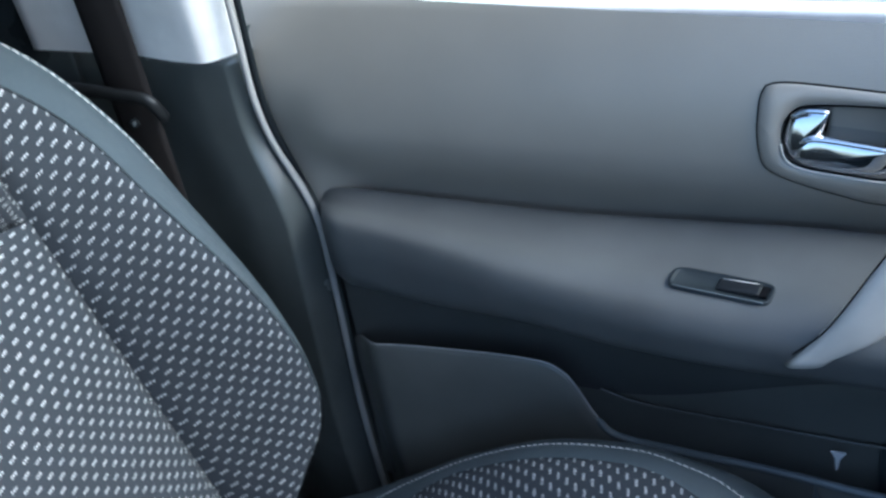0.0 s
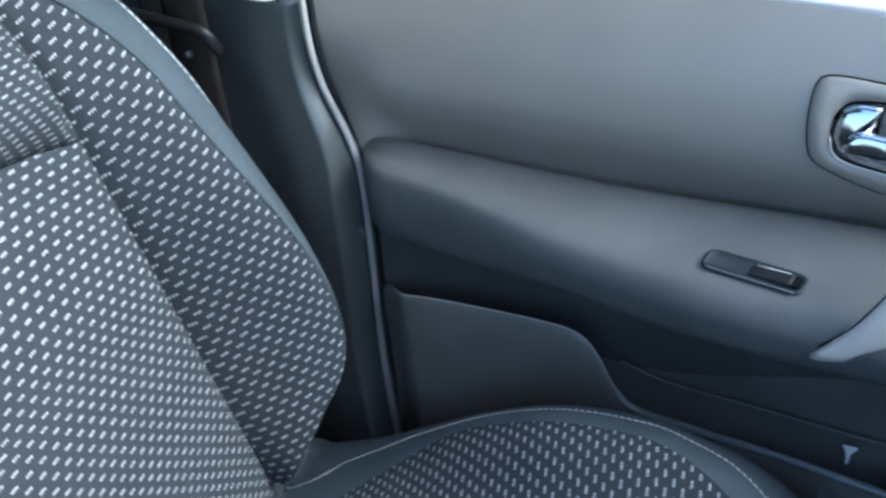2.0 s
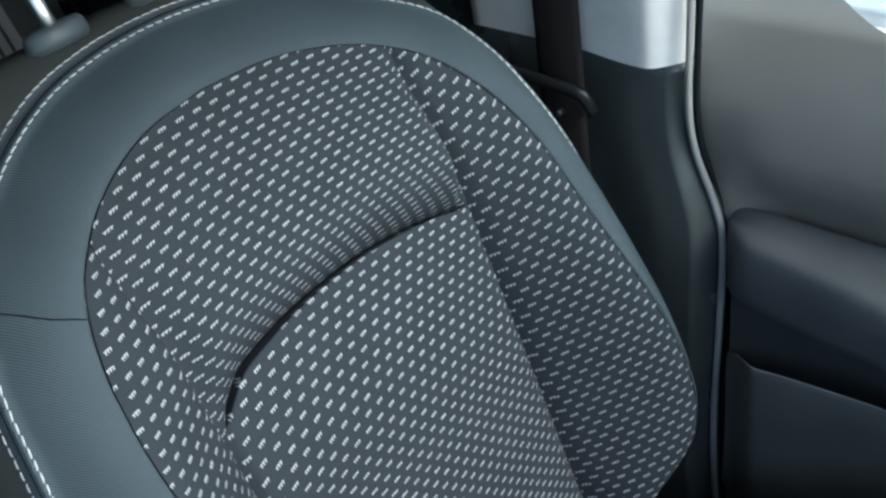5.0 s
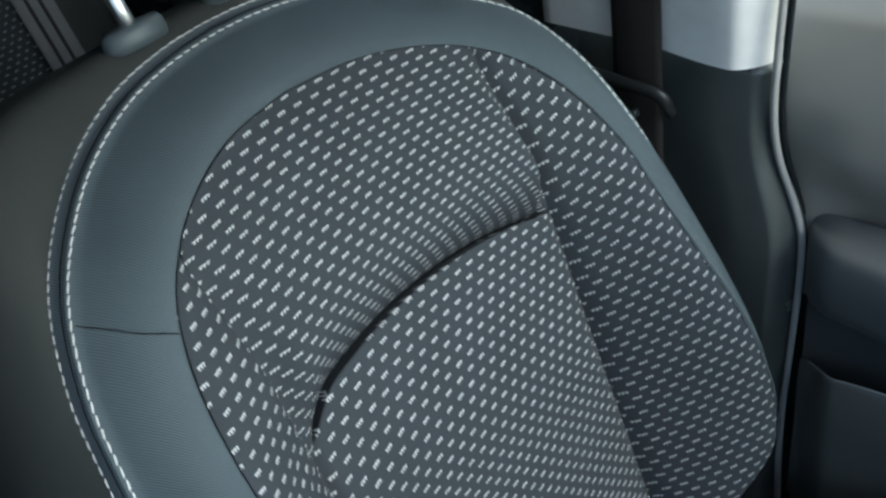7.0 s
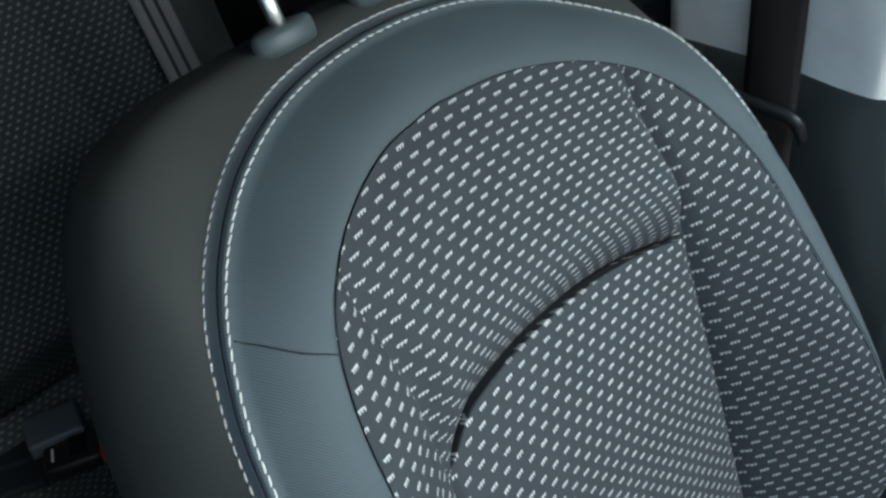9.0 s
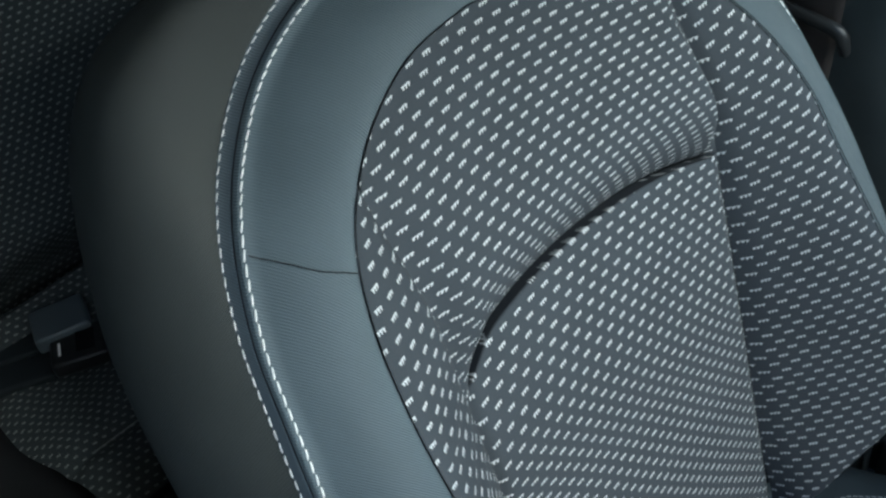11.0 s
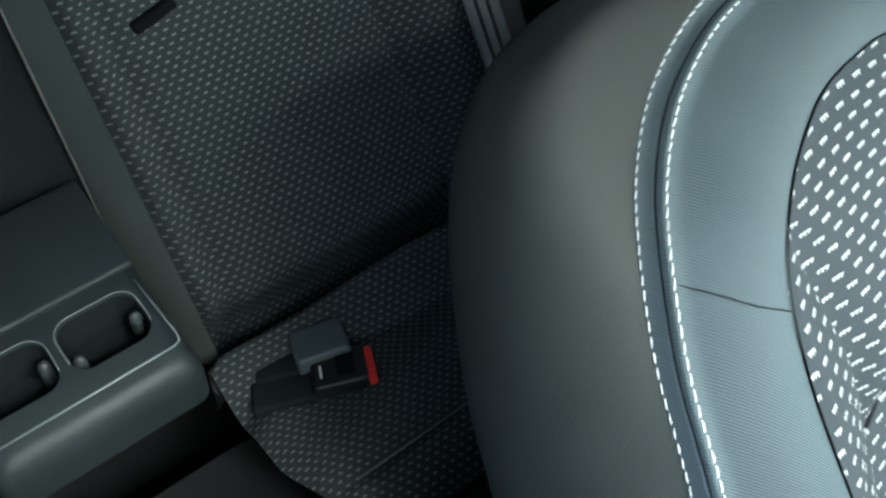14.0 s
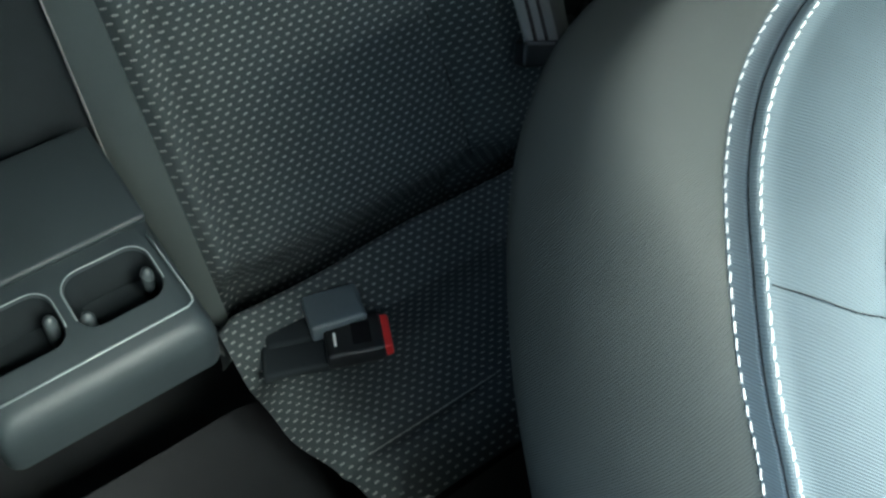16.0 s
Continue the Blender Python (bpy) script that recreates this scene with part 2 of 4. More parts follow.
def tube(name, pts, radius, mat, parent=None, label="", sides=10, flat=1.0, up=(0, 0, 1), caps=True):
    """A rounded bar along points; flat squeezes the section along `up`."""
    pts = [Vector(p) for p in pts]
    verts, n = [], len(pts)
    for i, p in enumerate(pts):
        t = (pts[min(i + 1, n - 1)] - pts[max(i - 1, 0)]).normalized()
        s = t.cross(Vector(up)).normalized()
        q = s.cross(t).normalized()
        r = radius[i] if isinstance(radius, (list, tuple)) else radius
        for k in range(sides):
            a = 2 * math.pi * k / sides
            verts.append(p + s * r * math.cos(a) + q * r * flat * math.sin(a))
    faces = grid_faces(n, sides, True)
    if caps:
        faces += [tuple(reversed(range(sides))), tuple(range((n - 1) * sides, n * sides))]
    return mesh_object(name, verts, faces, mat, parent, label)


def box(name, size, m, mat, parent=None, label="", bevel=0.004, segs=3, taper=1.0):
    """A rounded block; taper narrows its +x end in y and z."""
    bm = bmesh.new()
    bmesh.ops.create_cube(bm, size=1.0)
    for v in bm.verts:
        k = taper if v.co.x > 0 else 1.0
        v.co = Vector((v.co.x * size[0], v.co.y * size[1] * k, v.co.z * size[2] * k))
    if bevel:
        bmesh.ops.bevel(bm, geom=bm.edges[:], offset=bevel, segments=segs, affect="EDGES", profile=0.6)
    me = bpy.data.meshes.new(name)
    bm.to_mesh(me)
    bm.free()
    me.materials.append(mat)
    me.shade_smooth()
    me.transform(m)
    ob = new(name, me)
    if parent is not None:
        ob.parent = parent
    return tagged(ob, label) if label else ob


def spline(pts, n):
    """n points, evenly spaced, on a Catmull-Rom curve through pts."""
    p = [np.array(q, float) for q in pts]
    p = [2 * p[0] - p[1]] + p + [2 * p[-1] - p[-2]]
    out = []
    for i in range(1, len(p) - 2):
        for s in np.linspace(0, 1, 24, endpoint=False):
            a, b, c, d = p[i - 1 : i + 3]
            out.append(0.5 * (2 * b + (c - a) * s + (2 * a - 5 * b + 4 * c - d) * s**2 + (3 * b - a - 3 * c + d) * s**3))
    out.append(p[-2])
    out = np.array(out)
    run = np.r_[0, np.cumsum(np.linalg.norm(np.diff(out, axis=0), axis=1))]
    at = np.linspace(0, run[-1], n)
    return np.stack([np.interp(at, run, out[:, k]) for k in range(out.shape[1])], 1)


def smooth01(x, a, b):
    t = min(max((x - a) / (b - a), 0.0), 1.0)
    return t * t * (3 - 2 * t)


# ---------------------------------------------------------------- front seat
SEAT_O = Vector((0.0, 0.099, 0.364))
EV = Vector((-0.257, 0, 0.966)).normalized()
EN = Vector((EV.z, 0, -EV.x))


def seat_point(u, v, w):
    return SEAT_O + Vector((0, 1, 0)) * u + EV * v + EN * w


HALF1 = [(0.136, -0.057, 0.031), (0.178, 0.003, 0.077), (0.214, 0.052, 0.110), (0.226, 0.101, 0.121), (0.225, 0.161, 0.121), (0.220, 0.221, 0.111),
         (0.215, 0.28, 0.091), (0.211, 0.334, 0.071), (0.208, 0.386, 0.052), (0.1965, 0.438, 0.026), (0.175, 0.479, 0.001), (0.144, 0.507, -0.019), (0.106, 0.526, -0.037),
         (0.058, 0.538, -0.054), (0.0, 0.542, -0.062)]
HALF2 = [(0.227, -0.05, 0.008), (0.258, 0.02, 0.038), (0.275, 0.10, 0.053), (0.278, 0.20, 0.048), (0.274, 0.28, 0.037), (0.268, 0.35, 0.026), (0.258, 0.41, 0.009),
         (0.247, 0.456, -0.010), (0.224, 0.502, -0.034), (0.190, 0.533, -0.064), (0.145, 0.561, -0.090), (0.093, 0.582, -0.106), (0.041, 0.591, -0.114), (0.0, 0.593, -0.116)]
HALF3 = [(0.29, -0.06, -0.13), (0.305, 0.05, -0.13), (0.312, 0.15, -0.13), (0.312, 0.25, -0.13), (0.308, 0.33, -0.13), (0.301, 0.40, -0.13), (0.289, 0.45, -0.132),
         (0.271, 0.50, -0.136), (0.250, 0.543, -0.142), (0.225, 0.576, -0.148), (0.195, 0.595, -0.152), (0.150, 0.608, -0.158), (0.08, 0.612, -0.162), (0.0, 0.612, -0.164)]
HALF4 = [(0.27, -0.06, -0.20), (0.28, 0.03, -0.20), (0.287, 0.12, -0.20), (0.288, 0.22, -0.20), (0.286, 0.30, -0.20), (0.281, 0.38, -0.20), (0.271, 0.455, -0.20),
         (0.258, 0.508, -0.20), (0.240, 0.547, -0.20), (0.217, 0.576, -0.20), (0.190, 0.594, -0.202), (0.145, 0.605, -0.206), (0.08, 0.608, -0.208), (0.0, 0.608, -0.21)]
NR = 121


def whole(half):
    """The full outline from one half: inboard bottom, over the top, to the door side."""
    h = spline(half, (NR + 1) // 2)
    m = h.copy()
    m[:, 0] *= -1
    return np.concatenate([m, h[::-1][1:]])


R1, R2, R3, R4 = whole(HALF1), whole(HALF2), whole(HALF3), whole(HALF4)


def roll(i, k):
    """The side between the stitched line (k=0) and the widest outline (k=1): a steep welt, then a rounded panel."""
    a, b = R2[i], R3[i]
    out = b[:2] - a[:2]
    reach = np.linalg.norm(out)
    deep = a[2] - b[2]
    welt = 0.11
    o1, d1 = 0.0060 - 0.0025 * smooth01(a[1], 0.40, 0.52), 0.0208 * min(1.0, deep / 0.07)
    if k < welt:
        h = k / welt
        o, d = o1 * math.sin(h * math.pi / 2), d1 * h - 0.0078 * math.sin(math.pi * h)
    else:
        a0 = radians(54)
        ang = a0 + (math.pi / 2 - a0) * (k - welt) / (1 - welt)
        o = o1 + (reach - o1) * (math.sin(ang) - math.sin(a0)) / (1 - math.sin(a0))
        d = d1 + (deep - d1) * (math.cos(a0) - math.cos(ang)) / math.cos(a0)
    return np.array([*(a[:2] + out / reach * o), a[2] - d])


def off_stitch(i, d):
    """A point d metres outward from the stitched line along the rounded side."""
    last, run = roll(i, 0), 0.0
    for k in np.linspace(0.01, 1, 100):
        p = roll(i, k)
        step = np.linalg.norm(p - last)
        if run + step >= d:
            return last + (p - last) * (d - run) / step
        run, last = run + step, p
    return last


def ring_loft(name, rings, mat, parent, label="", flip=False):
    verts, uvs = [], []
    for r in rings:
        run = np.r_[0, np.cumsum(np.linalg.norm(np.diff(r, axis=0), axis=1))]
        for p, s in zip(r, run):
            verts.append(seat_point(*p))
    across = 0.0
    for q, r in enumerate(rings):
        if q:
            across += float(np.mean(np.linalg.norm(rings[q] - rings[q - 1], axis=1)))
        run = np.r_[0, np.cumsum(np.linalg.norm(np.diff(r, axis=0), axis=1))]
        uvs += [(across, s) for s in run]
    faces = grid_faces(len(rings), NR)
    if flip:
        faces = [tuple(reversed(f)) for f in faces]
    return mesh_object(name, verts, faces, mat, parent, label, uvs)


h1 = spline(HALF1, 200)


def edge_u(v):
    k = h1[:, 1].argsort()
    return float(np.interp(v, h1[k, 1], h1[k, 0]))


def edge_w(v):
    k = h1[:, 1].argsort()
    return float(np.interp(v, h1[k, 1], h1[k, 2]))


def top_v(u):
    m = h1[h1[:, 1] > 0.40]
    return float(np.interp(abs(u), m[::-1, 0], m[::-1, 1]))


def top_w(u):
    m = h1[h1[:, 1] > 0.40]
    return float(np.interp(abs(u), m[::-1, 0], m[::-1, 2]))


def seam_u(v):
    return 0.148


def seam_w(v):
    return 0.006 - 0.024 * smooth01(v, 0.40, 0.507)


def crease_v(u):
    return 0.377 - 0.024 * (abs(u) / 0.148) ** 2.2 - 0.016 * smooth01(-u, 0.10, 0.150)


def centre_w(u, v):
    sag = 0.010 * (1 - (u / 0.148) ** 2)
    return seam_w(v) - sag


seat = thing("car_seat", "front car seat in dark dashed cloth with white double stitching", "car seat")


def build_backrest():
    # upper centre panel
    def upper(a, b):
        u = (b * 2 - 1) * 0.148
        v0, v1 = crease_v(u) - 0.006, top_v(u)
        a = a**1.7
        v = v0 + (v1 - v0) * a
        base, end = centre_w(u, v), top_w(u)
        x = a * (v1 - v0)
        dip = 0.002 * smooth01(x, 0.0, 0.03) * (1 - smooth01(x, 0.04, 0.10)) - 0.026 * (1 - min(x / 0.068, 1.0)) ** 2 - 0.0055 * (1 - min(x / 0.014, 1.0)) ** 2
        w = base + 0.015 + (end - base - 0.015) * a**1.6 + 0.012 * math.sin(math.pi * a) + dip
        k = smooth01(0.148 - abs(u), 0, 0.030 if u < 0 else 0.016)
        fold = seam_w(v) - 0.003 + 0.008 * (u < 0) * smooth01(0.50 - v, 0.0, 0.10)
        w = fold * (1 - k) + w * k + dip * 0.6 * (1 - k) * k
        w += (end - w) * (1 - smooth01((1 - a) * (v1 - v0), 0, 0.012))
        return seat_point(u, v, w)

    # the cloth is stretched a little over each pillow
    def uv_of(a, b, p):
        d = p - SEAT_O
        u, v = d.y, d.dot(EV)
        return (0.4414 - 0.7939 * v + 0.3273 * v * v + 1.5863 * u - 1.2339 * u * v + 0.5701 * u * u,
                -0.9472 + 2.5231 * v - 1.2443 * v * v - 0.3016 * u + 0.6851 * u * v + 0.2577 * u * u)

    def uv_low(a, b, p):
        d = p - SEAT_O
        u, v = d.y, d.dot(EV)
        k = smooth01(v, 0.165, 0.275)      # pulled tighter below the middle
        us = (0.1225 + 1.016 * u - 0.028 * v + 0.531 * u * u - 0.151 * u * v + 0.251 * v * v,
              0.0719 + 1.0449 * u + 0.3085 * v + 0.3984 * u * u - 0.0192 * u * v - 0.3203 * v * v)
        vs = (-0.3396 - 0.229 * u + 1.109 * v - 0.377 * u * u + 0.996 * u * v - 0.452 * v * v,
              -0.2283 - 0.324 * u + 0.3731 * v + 0.2973 * u * u + 0.8394 * u * v + 0.7977 * v * v)
        return (us[0] * (1 - k) + us[1] * k, vs[0] * (1 - k) + vs[1] * k)

    sheet("upper_back_panel", 60, 81, upper, CLOTH, seat, "dark cloth with rows of pale woven dashes", uv_of, flip=True)

    def lower(a, b):
        u = (b * 2 - 1) * 0.148
        v0, v1 = -0.10, crease_v(u)
        v = v0 + (v1 - v0) * (1 - (1 - a) ** 2.4)
        swell = 0.009 * (1 - (u / 0.148) ** 2) + 0.004
        far = v1 - v
        e = 1 - (1 - min(far / 0.13, 1.0)) ** 2
        rim = 0.004            # the pillow's upper edge rolls over into the crease
        lip = rim - math.sqrt(max(rim**2 - max(rim - far, 0.0) ** 2, 0.0))
        w = centre_w(u, v) + 0.003 + (swell - 0.003) * e - lip
        k = smooth01(0.148 - abs(u), 0, 0.012)
        w = (seam_w(v) - 0.003) * (1 - k) + w * k
        tuck = (1 - min(far / 0.0015, 1.0)) * k
        return seat_point(u, v - 0.006 * tuck, w - 0.013 * tuck)

    sheet("lower_back_panel", 110, 81, lower, CLOTH, seat, "", uv_low, flip=True)
    # dark cord laid in the crease to paint its shadow
    across = np.linspace(-0.143, 0.143, 60)
    tube("crease_shade", [seat_point(u, crease_v(u) + 0.0010, centre_w(u, crease_v(u)) - 0.009 * smooth01(0.148 - abs(u), 0, 0.022)) for u in across],
         [0.0003 + 0.0013 * smooth01(0.143 - u, 0.0, 0.035) * smooth01(0.143 + u, 0.015, 0.085) for u in across], SEAM, seat, "dark cord standing in for the crease's shadow", sides=8)
    for side in (-1, 1):
        def wing(a, b, side=side):
            v = -0.06 + (0.5045 + 0.06) * a
            u0, w0 = seam_u(v), seam_w(v)
            u1, w1 = max(edge_u(v), u0 + 0.0005), edge_w(v)
            u = u0 + (u1 - u0) * b
            span = u1 - u0
            w = w0 + (w1 - w0) * (0.62 * b + 0.38 * math.sin(b * math.pi / 2))
            if side < 0:       # the inboard bolster folds over the lower panel
                w += 0.011 * smooth01(0.50 - v, 0.0, 0.10) * math.exp(-b * span / 0.05) * smooth01(b * span, -0.012, 0.006)
                w += 0.0016 * math.sin(v * 240 + b * 5) * math.exp(-((v - 0.350) / 0.045) ** 2) * math.sin(math.pi * b)
            else:
                w += 0.004 * math.exp(-b * span / 0.03) * smooth01(0.46 - v, 0.0, 0.12)
            w -= (0.0030 + 0.0035 * (side > 0) * min(1, span / 0.03) * smooth01(0.49 - v, 0.0, 0.08)) * (1 - smooth01(b * span, 0, 0.007))
            w -= 0.003 * (1 - smooth01((1 - b) * span, 0, 0.008)) * min(1, span / 0.03)
            return seat_point(side * u, v, w)

        def uv_wing(a, b, p, side=side):
            v = -0.06 + 0.5645 * a
            u0, u1 = seam_u(v), max(edge_u(v), seam_u(v))
            s = math.hypot(u1 - u0, edge_w(v) - seam_w(v)) * b
            if side > 0:
                return (-0.0217 + 0.9011 * s + 0.06 * v, -0.3397 - 0.2936 * s + 1.0604 * v)
            return (0.004 - u0 - s, v + 0.003)

        sheet("side_bolster_panel", 70, 16, wing, CLOTH, seat, "", uv_wing, flip=side > 0)
    # ribbed trim between the cloth and the seam, then the outer side
    inner = [R1 + (R2 - R1) * s + np.array([0, 0, 1.0]) * 0.010 * math.sin(math.pi * s) for s in np.linspace(0, 1, 10)]
    inner[0] = inner[0] - np.array([0, 0, 0.002])
    seam_curve = np.array([off_stitch(i, 0.0078) for i in range(NR)])
    dip = seam_curve - np.array([0, 0, 0.0014])
    lip = [np.array([off_stitch(i, d) for i in range(NR)]) for d in (0.0018, 0.0036, 0.0054, 0.0070)]
    trim_ob = ring_loft("front_trim", inner + lip + [dip], TRIM, seat, "blue-grey ribbed trim cloth")
    strip = [dip] + [np.array([off_stitch(i, d) for i in range(NR)]) for d in (0.0092, 0.0125, 0.018, 0.0251)]
    ring_loft("seam_strip", strip, LIT_TRIM, trim_ob, "blue-grey strip between the stitch rows")
    outer = [strip[-1] - np.array([0, 0, 0.0004]), np.array([off_stitch(i, 0.028) for i in range(NR)])]
    full = np.array([sum(np.linalg.norm(roll(i, (k + 1) / 40) - roll(i, k / 40)) for k in range(40)) for i in range(NR)])
    for s in np.linspace(0.1, 1, 12):
        outer.append(np.array([off_stitch(i, 0.028 + (full[i] - 0.028) * s) for i in range(NR)]))
    for s in np.linspace(0.15, 1, 6):
        a = math.pi / 2 * s
        outer.append(np.stack([R3[:, 0] + (R4[:, 0] - R3[:, 0]) * (1 - math.cos(a)), R3[:, 1] + (R4[:, 1] - R3[:, 1]) * (1 - math.cos(a)),
                               R3[:, 2] + (R4[:, 2] - R3[:, 2]) * math.sin(a)], 1))
    ring_loft("side_trim", outer, SIDE, seat, "dark grey twill side panel")
    mid = R4.copy()
    mid[:, 0] *= 0.0
    mid[:, 1] = 0.25
    mid[:, 2] -= 0.01
    ring_loft("rear_shell", [R4, R4 * 0.6 + mid * 0.4, mid], PLASTIC, seat, "dark moulded seat back shell")


build_backrest()


def stitches(name, curve, normal_out, parent, pitch=0.0086, length=0.0083, r=0.00080):
    """A row of short raised threads along a line, joined as one mesh."""
    pts = np.array([seat_point(*p) for p in curve])
    run = np.r_[0, np.cumsum(np.linalg.norm(np.diff(pts, axis=0), axis=1))]
    verts, faces = [], []
    for q, s in enumerate(np.arange(0.004, run[-1] - 0.01, pitch)):
        p = [Vector([np.interp(s + length * k, run, pts[:, c]) for c in range(3)]) for k in (0, 0.25, 0.75, 1)]
        nrm = Vector([np.interp(s, run, normal_out[:, c]) for c in range(3)]).normalized()
        t = (p[3] - p[0]).normalized()
        sd = t.cross(nrm).normalized()
        skew = sd * 0.0007 * (1 if q % 2 else 0.7)
        lift = (-0.0002, 0.0008, 0.0008, -0.0002)
        base = len(verts)
        for k in range(4):
            c = p[k] + nrm * lift[k] + skew * (k / 1.5 - 1)
            rr = r * (0.55 if k in (0, 3) else 1.0)
            for a in range(6):
                ang = a * math.pi / 3
                verts.append(c + sd * rr * math.cos(ang) + nrm * rr * math.sin(ang))
        faces += [tuple(base + v for v in f) for f in grid_faces(4, 6, True)]
        faces += [tuple(base + v for v in (5, 4, 3, 2, 1, 0)), tuple(base + 18 + v for v in range(6))]
    ob = mesh_object(name, verts, faces, THREAD, parent, "white sewing thread")
    return tagged(ob, kind="stuff")


def normals_at(d):
    """Outward normals of the rounded side, d metres from the stitched line."""
    out = []
    for i in range(NR):
        a, b = np.array(seat_point(*off_stitch(i, max(d - 0.002, 0)))), np.array(seat_point(*off_stitch(i, d + 0.002)))
        j0, j1 = max(i - 1, 0), min(i + 1, NR - 1)
        t = np.array(seat_point(*R2[j1])) - np.array(seat_point(*R2[j0]))
        nn = np.cross(t, b - a)
        nn /= np.linalg.norm(nn)
        if nn @ np.array(EN) < 0 and abs(nn @ np.array(EN)) > 0.2:
            nn = -nn
        out.append(nn)
    return np.array(out)


def build_stitching():
    c0, c1 = R2, np.array([off_stitch(i, 0.0238) for i in range(NR)])
    stitches("inner_stitching", c0, normals_at(0.002), seat, r=0.00062)
    stitches("outer_stitching", c1, normals_at(0.0238), seat, r=0.00056)
    line = np.array([off_stitch(i, 0.0080) for i in range(NR)])
    tube("seam_line", [seat_point(*p) - EN * 0.0006 for p in line], 0.00055, SEAM, seat, "dark sewn seam", sides=6)
    tube("cloth_edge", [seat_point(*p) for p in R1], 0.00032, SEAM, seat, "dark piping round the cloth", sides=6)
    # short cross seam in the trim on the inboard wing
    pts = []
    for s in np.linspace(0.03, 0.97, 40):
        i = int(np.argmin(np.abs(R1[: NR // 2, 1] - 0.466)))
        j = int(np.argmin(np.abs(R2[: NR // 2, 1] - 0.497)))
        p = R1[i] + (R2[j] - R1[i]) * s
        p[2] += 0.010 * math.sin(math.pi * s) + 0.0004
        p[1] += 0.0005 * math.sin(11 * s) + 0.00015 * math.sin(41 * s)
        p[2] -= 0.0006 * abs(2 * s - 1)
        pts.append(seat_point(*p))
    tube("cross_seam", pts, 0.00038, SEAM, seat, "short dark seam across the trim", sides=6)
    for side in (-1, 1):
        v = np.linspace(-0.05, 0.41 if side > 0 else 0.28, 60)
        tube("panel_seam", [seat_point(side * seam_u(q), q, seam_w(q) - 0.0042) for q in v], 0.0012, SEAM, seat, "", sides=6)


build_stitching()


def build_headrest_posts():
    for side in (-1, 1):
        c = seat_point(side * 0.046, 0.609, -0.150)
        n = 28
        verts = []
        prof = [(0.0, 0.002), (0.97, 0.0), (1.0, 0.006), (0.97, 0.013), (0.86, 0.017), (0.3, 0.018), (0.0, 0.018)]
        for r, h in prof:
            for k in range(n):
                a = 2 * math.pi * k / n
                verts.append(c + EV * (h - 0.004) + Vector((0, 1, 0)) * 0.027 * r * math.cos(a) + EN * 0.016 * r * math.sin(a))
        collar = mesh_object("headrest_collar", verts, grid_faces(len(prof), n, True), BUCKLE, seat, "dark oval headrest guide collar")
        lean = (EV * 0.985 - EN * 0.10).normalized()
        tube("headrest_post", [c + lean * d for d in np.linspace(0.0, 0.14, 6)], 0.0062, STEEL, collar, "polished steel headrest post", sides=16)


build_headrest_posts()


# cushion of the front seat
CUSHION_CREST = [(0.02, 0.272), (0.09, 0.312), (0.160, 0.362), (0.23, 0.412), (0.31, 0.454), (0.39, 0.469), (0.44, 0.462), (0.485, 0.448), (0.53, 0.415), (0.565, 0.37)]
cc = spline(CUSHION_CREST, 60)


def crest(x):
    return float(np.interp(x, cc[:, 0], cc[:, 1]))


def cushion_z(x, u):
    a = abs(u)
    mid = crest(x) - 0.050 * smooth01(x, 0.05, 0.3) - 0.004
    if a < 0.14:
        return mid + 0.006 * (a / 0.14) ** 2
    if a < 0.222:
        return mid + 0.006 + (crest(x) - mid - 0.006) * smooth01(a, 0.14, 0.215)
    k = (a - 0.222) / 0.053
    return crest(x) - 0.075 * (1 - math.sqrt(max(0, 1 - k * k)))


CLOTH_EDGE = ((0.0, 0.05, 0.093, 0.112, 0.132, 0.153, 0.175, 0.196, 0.23, 0.40, 0.431, 0.452, 0.474, 0.50, 0.535), (0.05, 0.090, 0.145, 0.167, 0.180, 0.192, 0.204, 0.213, 0.219, 0.2185, 0.214, 0.208, 0.200, 0.187, 0.165))
CUSHION_SEAM = ((0.0, 0.03, 0.049, 0.076, 0.104, 0.123, 0.16, 0.25, 0.40, 0.446, 0.462, 0.483, 0.503, 0.53), (0.165, 0.170, 0.179, 0.2045, 0.2137, 0.2177, 0.226, 0.234, 0.235, 0.2317, 0.229, 0.222, 0.2144, 0.20))


